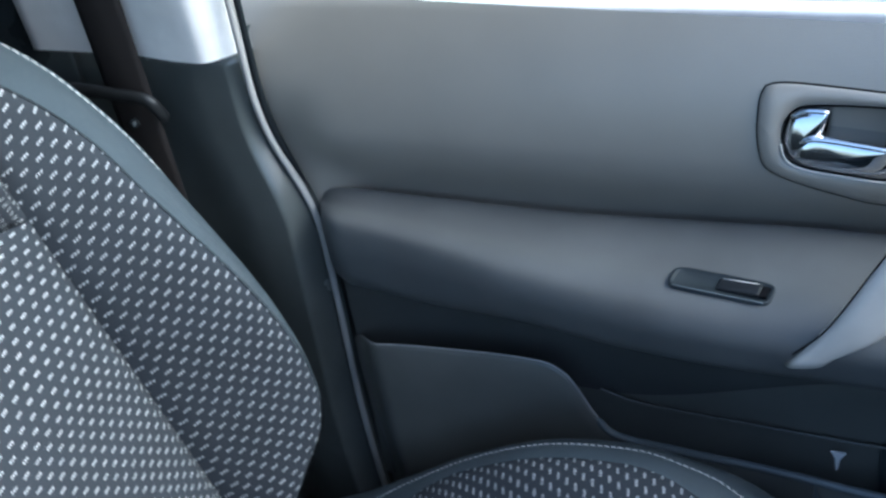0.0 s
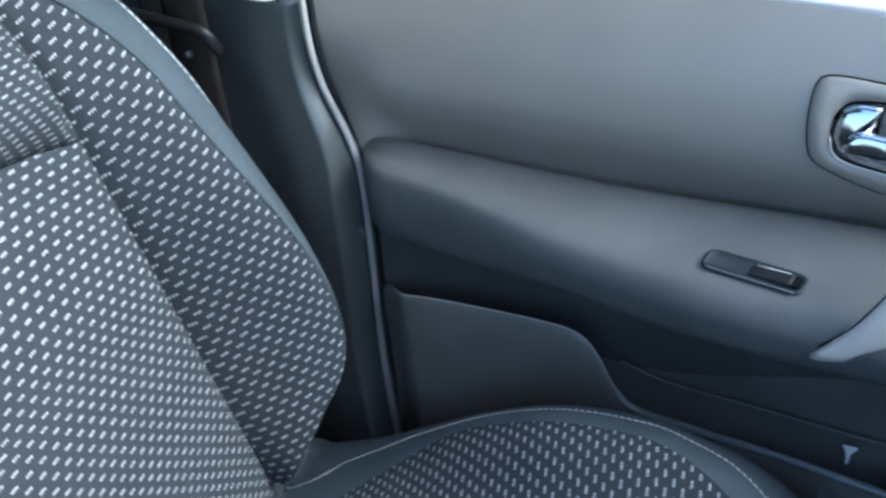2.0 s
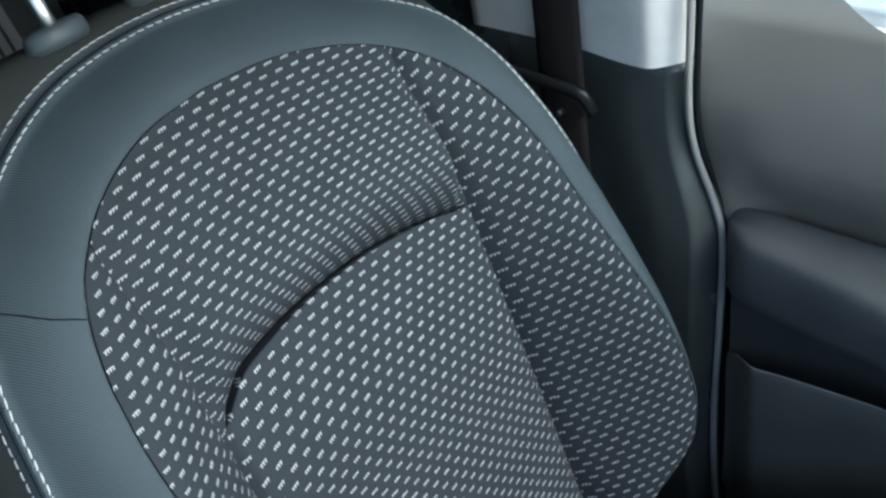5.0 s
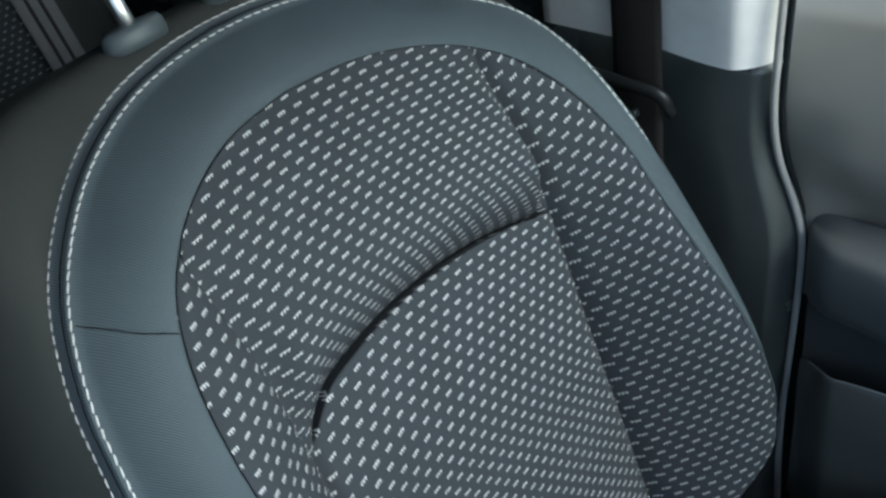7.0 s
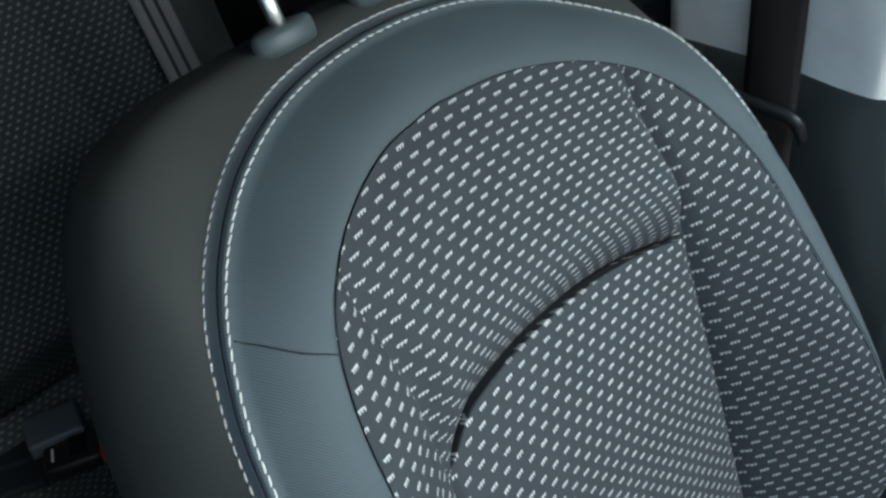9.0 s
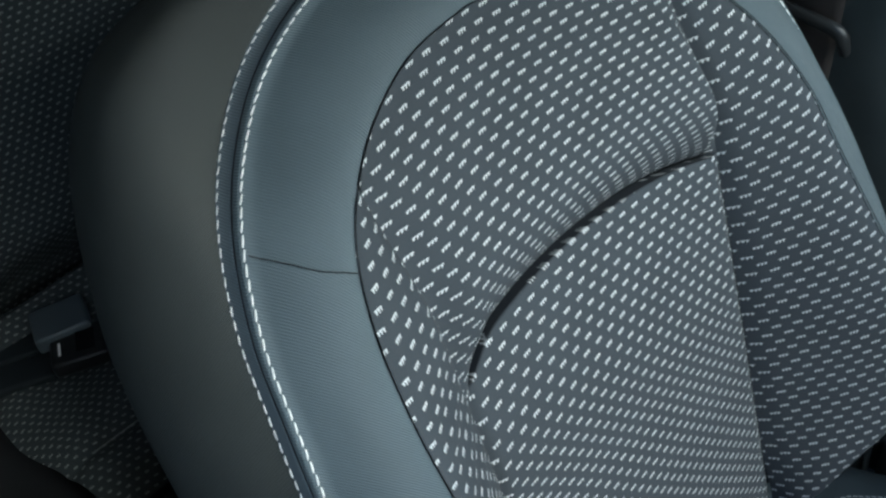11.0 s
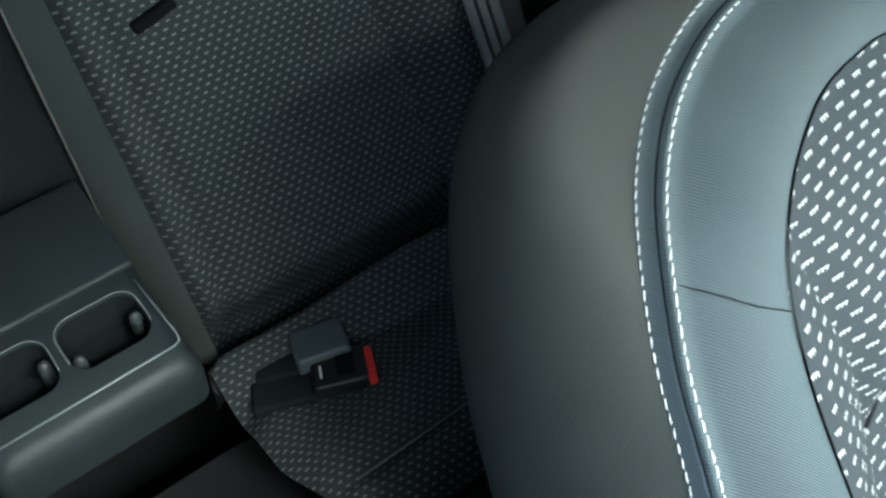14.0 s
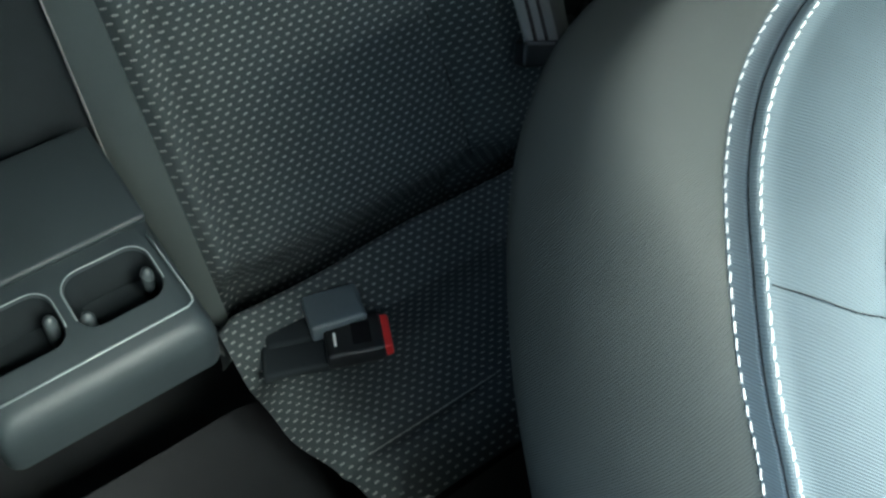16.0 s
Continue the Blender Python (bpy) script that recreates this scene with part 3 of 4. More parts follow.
def build_cushion():
    def cloth_half(x):
        return float(np.interp(x, *CLOTH_EDGE))

    def cloth(a, b):
        x = 0.0 + 0.535 * a
        u = (2 * b - 1) * cloth_half(x)
        return (x, 0.099 + u, cushion_z(x, u) - 0.0012 * (1 - smooth01(cloth_half(x) - abs(u), 0, 0.006)))

    sheet("cushion_cloth", 60, 61, cloth, CLOTH, seat, "", lambda a, b, p: (1.24 * (p.y - 0.3 * p.x), 1.24 * (p.x + 0.3 * p.y)), flip=True)
    for side in (-1, 1):
        def trim(a, b, side=side):
            x = 0.0 + 0.565 * a
            u0 = cloth_half(min(x, 0.56)) - 0.0015
            u = u0 + (0.275 - u0) * b
            z = cushion_z(x, u) + 0.0005 * smooth01(b, 0.0, 0.04)
            return (x, 0.099 + side * u, z)

        sheet("cushion_trim", 60, 24, trim, TRIM, seat, "", lambda a, b, p: (p.y, p.x), flip=side > 0)
        sheet("seat_side_cover", 20, 8, lambda a, b, side=side: (0.0 + 0.565 * a, 0.099 + side * (0.275 + 0.004 * math.sin(math.pi * b)), crest(0.565 * a) - 0.075 - (crest(0.565 * a) - 0.175) * b),
                      PLASTIC, seat, "dark plastic seat side cover", flip=side > 0)
    sheet("cushion_front", 12, 30, lambda a, b: (0.535 + 0.045 * math.sin(a * math.pi / 2), 0.099 + (2 * b - 1) * 0.27, 0.43 - 0.25 * a), TRIM, seat, "", lambda a, b, p: (p.y, p.z))
    pts, outs = [], []
    for x in np.linspace(0.012, 0.53, 160):
        u = float(np.interp(x, *CUSHION_SEAM))
        p = Vector((x, 0.099 + u, cushion_z(x, u) + 0.0003)) - SEAT_O
        pts.append((p.y, p.dot(EV), p.dot(EN)))
        slope = (cushion_z(x, u + 0.002) - cushion_z(x, u - 0.002)) / 0.004
        outs.append(Vector((-(cushion_z(x + 0.01, u) - cushion_z(x - 0.01, u)) / 0.02, -slope, 1)).normalized())
    stitches("cushion_stitching", np.array(pts), np.array(outs), seat, pitch=0.0062, length=0.0055, r=0.0005)


build_cushion()
for xs in (0.08, 0.45):
    for ys in (-0.12, 0.28):
        box("seat_mount", (0.06, 0.03, 0.12), pose(xs, ys, 0.11), BLACK, seat, bevel=0.004)

# ---------------------------------------------------------------- front door
door = thing("front_door", "closed front car door with grey padded trim, armrest and pocket", "car door")
EDGE = spline([(0.014, 0.84), (0.011, 0.77), (0.010, 0.71), (0.017, 0.665), (0.039, 0.605), (0.046, 0.557), (0.042, 0.437), (0.037, 0.306), (0.040, 0.168), (0.05, 0.06)], 80)


def edge_x(z):
    k = EDGE[:, 1].argsort()
    return float(np.interp(z, EDGE[k, 1], EDGE[k, 0]))


def build_door():
    def skin_y(x, z):
        y = 0.486 - 0.026 * smooth01(z, 0.590, 0.680) + 0.048 * max((z - 0.650) / 0.150, 0) ** 2
        near = max(smooth01(x - edge_x(z), -0.005, 0.07), smooth01(z, 0.66, 0.74))
        y = 0.468 + (y - 0.468) * near
        return y + 0.02 * smooth01(z, 0.788, 0.812) + 0.004 * (1 - near)

    def upper(a, b):
        x = 0.25 + 0.8 * b
        z = 0.50 + (0.297 - 0.03 * max(x - 0.25, 0) + 0.05 * (1 - smooth01(0.05 + b, 0.05, 0.24))) * a
        x0 = edge_x(z) - 0.003 - 0.03 * smooth01(z, 0.70, 0.76)
        x = x0 + (1.05 - x0) * b
        return (x, skin_y(x, z), z)

    def clear_of_handle(p):
        return ((p.x - 0.5345) / 0.060) ** 4 + ((p.z - 0.7025) / 0.033) ** 4 > 1

    sheet("upper_panel", 90, 220, upper, SOFT, door, "dark grey padded door skin", solid=0.0, flip=True, keep=clear_of_handle)

    # padded armrest
    def inner_y(x):
        return 0.425 - 0.078 * smooth01(x, 0.02, 0.50)

    def arm(a, b):
        x = 0.048 + 0.69 * a
        end = math.sqrt(min(1.0, (x - 0.0478) / 0.035))
        y_in = 0.462 - (0.462 - inner_y(x)) * end
        deep = 0.480 - y_in
        prof = [(0.480 - k * deep, z) for k, z in ((0, 0.588), (0.04, 0.602), (0.13, 0.6105), (0.32, 0.6085), (0.56, 0.6055), (0.78, 0.6045), (0.93, 0.598), (1, 0.583), (0.99, 0.567), (0.95, 0.551), (0.85, 0.538), (0.64, 0.529), (0.05, 0.516))]
        s = b * (len(prof) - 1)
        i = min(int(s), len(prof) - 2)
        q0, q1 = prof[max(i - 1, 0)], prof[min(i + 2, len(prof) - 1)]
        p0, p1, t = prof[i], prof[i + 1], s - i
        c = [0.5 * (2 * p0[k] + (p1[k] - q0[k]) * t + (2 * q0[k] - 5 * p0[k] + 4 * p1[k] - q1[k]) * t**2 + (3 * p0[k] - q0[k] - 3 * p1[k] + q1[k]) * t**3) for k in (0, 1)]
        z = c[1] + 0.012 * smooth01(x, 0.25, 0.55) 
        under = min(max((0.600 - c[1]) / 0.045, 0.0), 1.0)
        z -= under * (0.016 * (1 - smooth01(x, 0.15, 0.30)) + 0.008 * (1 - end))
        z -= 0.010 * (1 - end) * (1 - under)
        return (x, c[0], z)

    pad = sheet("armrest", 60, 46, arm, ARMREST, door, "slate-grey padded armrest")

    # lower panel with the stepped pocket edge
    line = spline([(0.050, 0.418), (0.068, 0.432), (0.10, 0.4525), (0.18, 0.462), (0.27, 0.467), (0.298, 0.460), (0.314, 0.440), (0.330, 0.408), (0.351, 0.384), (0.41, 0.380), (0.49, 0.3795), (0.574, 0.3745), (0.607, 0.3735), (0.6195, 0.379), (0.628, 0.396), (0.6439, 0.428), (0.69, 0.452), (0.80, 0.462), (1.02, 0.465)], 150)
    verts = []
    rows = [(0.03, 0.007), (0.004, 0.006), (0.0, 0.004), (-0.0008, 0.002), (0.0, 0.0), (0.004, -0.002), (0.03, -0.0035), (0.10, -0.003), (0.22, 0.002), (0.33, 0.01)]
    for drop, dy in rows:
        for x, z in line:
            verts.append((x, 0.416 + dy + 0.044 * (1 - smooth01(x, 0.045, 0.105)) + 0.004 * math.sin(x * 6), max(z - drop, 0.05)))
    uvs = [(v[0], v[2]) for v in verts]
    hard = mesh_object("lower_panel", verts, grid_faces(len(rows), len(line)), DOORHARD, door, "hard charcoal lower door panel with map pocket", uvs)
    # pale tube paints the light caught along the panel's top edge
    tube("panel_edge", [(x, 0.4175 + 0.044 * (1 - smooth01(x, 0.045, 0.105)) + 0.004 * math.sin(x * 6), z + 0.0004) for x, z in line[2:50]], 0.0010, RUBBER, hard, "pale line painting the light caught on the upper edge", sides=6)
    # lip coloured lighter to paint its highlight
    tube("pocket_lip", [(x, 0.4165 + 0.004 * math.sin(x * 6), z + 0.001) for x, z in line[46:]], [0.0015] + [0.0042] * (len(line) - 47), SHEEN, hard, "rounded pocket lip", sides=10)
    def shelf_z(x):
        return 0.400 + 0.066 * smooth01(x, 0.33, 0.60)

    sheet("pocket_back", 10, 60, lambda a, b: (0.050 + 0.97 * b, 0.462 - 0.010 * a, shelf_z(0.050 + 0.97 * b) + (0.21 - shelf_z(0.050 + 0.97 * b)) * a), DOORHARD, door, flip=True)
    # this sheet carries the armrest's shade in its colour
    sheet("armrest_recess", 10, 60, lambda a, b: (0.050 + 0.97 * b, 0.468 - 0.004 * a, 0.560 + (shelf_z(0.050 + 0.97 * b) - 0.002 - 0.560) * a), RECESS, door, "recess under the armrest, its shade put in as dark colour", flip=True)
    tube("pocket_rim", [(x, 0.452, z) for x, z in spline([(0.328, 0.412), (0.369, 0.401), (0.459, 0.399), (0.5853, 0.3984), (0.5935, 0.411), (0.6099, 0.443), (0.6338, 0.463), (0.70, 0.475)], 50)], 0.0014, DOORHARD, door, sides=6)
    # a rounded bottle holder at the front end of the pocket
    arc = spline([(0.5853, 0.3984), (0.5935, 0.411), (0.6099, 0.443), (0.6338, 0.463), (0.70, 0.475), (0.78, 0.470), (0.80, 0.40)], 40)

    def holder(a, b):
        x, z = arc[int(round(a * 39))]
        return (x + 0.010 * b * (1 - a), 0.4522 + 0.006 * math.sin(math.pi * a) * smooth01(b, 0.0, 0.1), z + (0.18 - z) * b)

    sheet("bottle_holder", 40, 14, holder, PLASTIC, door, "rounded dark bottle holder at the end of the pocket", flip=True)
    tri = [(0.544, 0.387), (0.557, 0.387), (0.5525, 0.379), (0.5515, 0.364), (0.5495, 0.364), (0.548, 0.379)]
    mesh_object("pocket_mark", [(x, 0.4465, z) for x, z in tri] + [(x, 0.449, z) for x, z in tri],
                [(5, 4, 3, 2, 1, 0)] + [(k, (k + 1) % 6, (k + 1) % 6 + 6, k + 6) for k in range(6)], PALE, hard, "small pale triangular mark", smooth=False)


    # window switch
    m = Matrix.Translation((0.452, 0.386, 0.6158)) @ Euler((radians(4), radians(-2), radians(-9))).to_matrix().to_4x4()
    def oval(h, wd, z, e=0.32):
        out = []
        for k in range(40):
            a = 2 * math.pi * k / 40
            c, q = math.cos(a), math.sin(a)
            out.append(m @ Vector((h * math.copysign(abs(c) ** e, c), wd * math.copysign(abs(q) ** (e + 0.1), q), z)))
        return out
    rings = oval(0.0405, 0.0125, -0.005) + oval(0.0405, 0.0125, 0.0004) + oval(0.0388, 0.0110, 0.0008) + oval(0.0378, 0.0102, 0.0000) + oval(0.0360, 0.0088, -0.0009) + oval(0.001, 0.001, -0.0010)
    plate = mesh_object("switch_plate", rings, grid_faces(6, 40, True), MOULD, pad, "slate recessed window switch plate")
    # light line painted along the plate's lower edge as its glint
    tube("switch_rim", [m @ Vector((x, -0.0115 + 0.0016 * (abs(x) > 0.036), 0.0009)) for x in np.linspace(-0.036, 0.036, 24)], 0.0006, SHEEN, plate, sides=6)
    box("switch_rocker", (0.034, 0.0135, 0.006), m @ pose(0.014, 0.001, -0.0012, 0, -4, 0), BLACK, plate, "dark window rocker switch", bevel=0.0022)
    box("rocker_gap", (0.006, 0.0120, 0.002), m @ pose(0.0335, 0.0005, 0.0004), SEAM, plate, "dark gap beside the rocker", bevel=0.0006)
    # thin silver bar painting the rocker's highlight
    tube("rocker_highlight", [m @ Vector((x, 0.0062, 0.0017 + 0.04 * (x - 0.014) * 0.9)) for x in (0.000, 0.014, 0.028)], 0.0006, SILVER, plate, sides=6)

    # silver pull handle
    verts = []
    path = spline([(0.5175, 0.349, 0.5825), (0.5225, 0.3495, 0.589), (0.545, 0.352, 0.617), (0.571, 0.362, 0.667), (0.600, 0.378, 0.72), (0.632, 0.402, 0.77), (0.66, 0.44, 0.80)], 30)
    for i, p in enumerate(path):
        t = Vector(path[min(i + 1, 29)] - path[max(i - 1, 0)]).normalized()
        side = Vector((0.93, 0.05, -0.42))
        side = (side - t * side.dot(t)).normalized()
        side = Vector((0.972, 0.0, 0.233)).lerp(side, smooth01(i, 0, 7))
        q = side.cross(t).normalized()
        if q.y > 0:
            q = -q
        for k in range(16):
            a = 2 * math.pi * k / 16
            c, s = math.cos(a), math.sin(a)
            pt = (Vector(p) + side * ((0.0150 + 0.0035 * smooth01(i, 0, 9)) * math.copysign(abs(c) ** 0.6, c) + 0.003 + 0.005 * smooth01(i, 0, 9)) + q * 0.009 * math.copysign(abs(s) ** 0.7, s))
            verts.append(pt)
    faces = grid_faces(30, 16, True) + [tuple(range(15, -1, -1)), tuple(range(29 * 16, 30 * 16))]
    mesh_object("pull_handle", verts, faces, SILVER, door, "satin silver pull handle")
    tube("handle_joint", [(p[0] - 0.0125, p[1] - 0.004, p[2] + 0.001) for p in path[1:14]], 0.0007, SEAM, door, "dark joint beside the pull handle", sides=6)

    # handle surround, cup and chrome lever
    outline = spline([(0.471, 0.716), (0.4725, 0.738), (0.484, 0.7455), (0.53, 0.744), (0.60, 0.738), (0.66, 0.730), (0.665, 0.69), (0.62, 0.655), (0.565, 0.652), (0.535, 0.659), (0.505, 0.668), (0.480, 0.680), (0.473, 0.698), (0.471, 0.716)], 90)
    hole = spline([(0.489, 0.704), (0.490, 0.717), (0.497, 0.727), (0.508, 0.731), (0.54, 0.7325), (0.575, 0.7315), (0.592, 0.728), (0.594, 0.712), (0.590, 0.695), (0.579, 0.680), (0.566, 0.676), (0.54, 0.678), (0.508, 0.682), (0.494, 0.689), (0.489, 0.704)], 90)
    for q in (outline, hole):
        q += np.array([-0.007, -0.002])
    def lean(pts):
        return [(x, y + skin_y(0.53, z) - 0.4635, z) for x, y, z in pts]

    verts = [(x, 0.475, z) for x, z in outline] + [(x, 0.4625, z) for x, z in outline] + [(x + (0.53 - x) * 0.03, 0.4608, z + (0.70 - z) * 0.05) for x, z in outline]
    verts += [(x + (x - 0.54) * 0.06, 0.4606, z + (z - 0.705) * 0.08) for x, z in hole] + [(x, 0.4630, z) for x, z in hole] + [(x, 0.492, z) for x, z in hole]
    plate = mesh_object("handle_surround", lean(verts), grid_faces(6, 90), SOFT, door, "grey moulded handle surround")
    tube("surround_groove", lean([(x, 0.4632, z) for x, z in outline]), 0.0010, SEAM, plate, "dark groove round the surround", sides=6)
    # black cup back and the line round it paint the hole's shade
    cup_v = [(x, 0.490, z) for x, z in hole] + [(0.54, 0.492, 0.705)] * 90
    mesh_object("handle_cup", lean(cup_v), grid_faces(2, 90), BLACK, plate)
    box("cup_panel", (0.046, 0.010, 0.040), pose(0.5375, 0.4885, 0.7085, 8, 0, 4), CUP, plate, "brown-grey panel inside the handle cup", bevel=0.005)
    tube("cup_shadow_line", lean([(x + (0.54 - x) * 0.012, 0.4634, z + (0.703 - z) * 0.03) for x, z in hole]), 0.0008, SEAM, plate, "dark line painting the shadow round the cup", sides=6)
    tube("cup_rim", lean([(x, 0.4612, z) for x, z in hole[44:89]]), 0.0009, SILVER, plate, "bright lower rim of the cup", sides=6)
    verts, faces = [], []
    for rim, (cx, cz), fore in (
            ([(0.4915, 0.702), (0.4925, 0.714), (0.497, 0.7245), (0.508, 0.729), (0.5215, 0.7285), (0.5220, 0.722), (0.5180, 0.711), (0.513, 0.702), (0.507, 0.691), (0.498, 0.6905)], (0.506, 0.709), 0.0),
            ([(0.4985, 0.6905), (0.512, 0.6848), (0.54, 0.6812), (0.5655, 0.6828), (0.5712, 0.697), (0.5700, 0.7030), (0.548, 0.7058), (0.5235, 0.7088), (0.510, 0.7080), (0.500, 0.7000)], (0.537, 0.6945), 0.0016)):
        lv = spline(rim + rim[:1], 61)[:-1] + np.array([-0.007, -0.002])
        c0, base, nl = np.array([cx - 0.007, cz - 0.002]), len(verts), 60
        prof = ((0.484, 1.0), (0.4655, 1.0), (0.4634, 0.985), (0.4620, 0.94), (0.4611, 0.86), (0.4604, 0.7), (0.4598, 0.45), (0.4595, 0.02))
        for y, k in prof:
            for x, z in lv:
                verts.append((c0[0] + (x - c0[0]) * k, y - fore, c0[1] + (z - c0[1]) * k))
        faces += [tuple(base + q for q in f) for f in grid_faces(len(prof), nl, True)]
    verts = lean(verts)
    lev = mesh_object("door_lever", verts, faces, CHROME, plate, "polished chrome door release lever")
    ridge = [(x - 0.007, 0.4588, z - 0.002) for x, z in spline([(0.5035, 0.7045), (0.510, 0.7070), (0.5195, 0.7075), (0.548, 0.7048), (0.5705, 0.7020)], 20)]
    tube("lever_ridge", lean(ridge), [0.0008] + [0.0020] * 17 + [0.0014, 0.0004], CHROME, lev, sides=10)
    tube("lever_top_ridge", lean([(x - 0.007, 0.4612, z - 0.002) for x, z in spline([(0.496, 0.7225), (0.503, 0.7265), (0.511, 0.7275), (0.5205, 0.7270)], 12)]), 0.0019, CHROME, lev, sides=8)
    box("lock_mark", (0.0012, 0.001, 0.005), pose(0.5055, 0.4650, 0.699, 0, 12, 0), RED, lev, "tiny dull red mark", bevel=0.0003)
    tube("trim_screw", [(0.520, 0.4665, 0.667), (0.520, 0.4605, 0.667)], 0.0012, BLACK, door, sides=8)

    # added black backing: closes see-through gaps and stops light leaks
    box("leak_backing", (1.14, 0.012, 0.70), pose(0.455, 0.520, 0.41), BLACK, door, "added black backing in the door against light leaks", bevel=0.003)
    # belt line: sill, run channel and glass
    box("window_sill", (1.06, 0.020, 0.016), pose(0.525, 0.534, 0.774, 0, 0, 0), PALE, door, "pale window sill strip", bevel=0.005)
    g = sheet("window_glass", 2, 2, lambda a, b: (0.0 + 1.0 * b, 0.533 - 0.10 * a, 0.782 + 0.45 * a), GLASS, door, "clear side window glass")
    g.visible_shadow = False
    box("outer_skin", (1.10, 0.02, 0.73), pose(0.53, 0.635, 0.425), PAINT, door, "white painted outer door skin", bevel=0.008)
    box("outer_sill", (1.10, 0.08, 0.02), pose(0.53, 0.585, 0.785), PAINT, door, bevel=0.006)


build_door()

# weatherstrip round the door opening
strip = tube("weatherstrip", [(x - 0.003, 0.4600, z) for x, z in EDGE], 0.0036, RUBBER, None, sides=10, up=(0, 1, 0))
tagged(strip, "pale grey rubber seal along the door opening", "door seal", kind="structure")

# no groove is cut: a dark cord paints the shaded gap
lip = [(x + 0.0030, 0.4640, z) for x, z in EDGE if z > 0.60]
tube("seal_groove", lip, [0.0030 * smooth01(p[2], 0.598, 0.66) + 0.0004 for p in lip], MATT, strip, "dark cord standing in for the shaded gap beside the seal", sides=8, up=(0, 1, 0))

# ---------------------------------------------------------------- B-pillar with its belt
pillar = thing("b_pillar", "car door pillar with charcoal lower trim and pale upper trim", "pillar", kind="structure")


def build_pillar():
    def corner(d):
        """The rounded edge beside the door seal: a groove, a tight turn, then the flat face."""
        k = min(max((d - 0.001) / 0.019, 0.0), 1.0)
        return math.sin(k * math.pi / 2) ** 0.9

    def lower(a, b):
        z = 0.05 + (0.772 - 0.05) * a
        x0 = edge_x(z) - 0.004
        d = 0.30 * b**1.6
        y = 0.474 - (0.018 + 0.026 * smooth01(0.765 - z, 0.0, 0.25)) * corner(d) + 0.016 * smooth01(d, 0.05, 0.14) + 0.05 * smooth01(d, 0.2, 0.3)
        return (x0 - d, y + 0.024 * smooth01(z, 0.7505, 0.755), z)

    sheet("lower_trim", 140, 90, lower, PILLAR, pillar, "charcoal plastic lower pillar trim")

    def upper(a, b):
        d = 0.27 * b**2.2
        r = 0.008
        low = 0.7535 + (r - math.sqrt(r * r - (r - d) ** 2) if d < r else 0.0)
        z = low + (1.1995 - low) * a**1.5
        x0 = edge_x(z) - 0.007
        y = 0.478 - 0.034 * math.sin(min(d / 0.035, 1) * math.pi / 2) + 0.012 * smooth01(d, 0.04, 0.14) + 0.04 * smooth01(d, 0.245, 0.27) - 0.05 * a * a
        return (x0 - d, y, z)

    sheet("upper_trim", 40, 50, upper, PALE, pillar, "pale grey upper pillar trim")
    tube("trim_joint", [(edge_x(0.752) - 0.014 - 0.20 * t, 0.4525 + 0.010 * smooth01(0.2 * t, 0.04, 0.14), 0.7525) for t in np.linspace(0.05, 1, 30)], 0.0010, SEAM, pillar, sides=6)


build_pillar()

belt = thing("front_seat_belt", "dark seat belt webbing running down the pillar through a plastic guide", "seat belt")


def build_belt():
    def web(a, b):
        z = 0.42 + 0.75 * a
        x = -0.150 + 0.054 * b + 0.010 * (a - 0.4)
        y = 0.440 - 0.004 * math.sin(math.pi * b) - 0.05 * max(a - 0.45, 0) ** 2
        return (x, y, z)

    sheet("webbing", 40, 8, web, WEB, belt, "dark woven belt webbing", solid=0.0014)
    a, b = Vector((-0.178, 0.424, 0.7300)), Vector((-0.094, 0.424, 0.7240))
    pts = [a + Vector((-0.004, 0.01, -0.01)), a, a.lerp(b, 0.33) + Vector((0, -0.002, 0.002)), a.lerp(b, 0.66) + Vector((0, -0.002, 0.002)), b, b + Vector((0.008, 0.002, -0.006)), b + Vector((0.010, 0.006, -0.016)), b + Vector((0.009, 0.012, -0.026))]
    tube("belt_guide", spline(pts, 30), 0.0050, BLACK, belt, "black plastic belt guide", sides=12, flat=1.3)
    tube("guide_pin", [(-0.123, 0.436, 0.690), (-0.123, 0.428, 0.690)], 0.004, PLASTIC, belt, sides=10)


build_belt()

# ---------------------------------------------------------------- rear bench
rear = thing("bench_seat", "rear bench seat in dark dashed cloth with its armrest folded down", "car seat")
REAR_UP = Vector((-math.sin(radians(17)), 0, math.cos(radians(17))))
REAR_N = Vector((REAR_UP.z, 0, -REAR_UP.x))
REAR_O = Vector((-0.700, 0, 0.430))


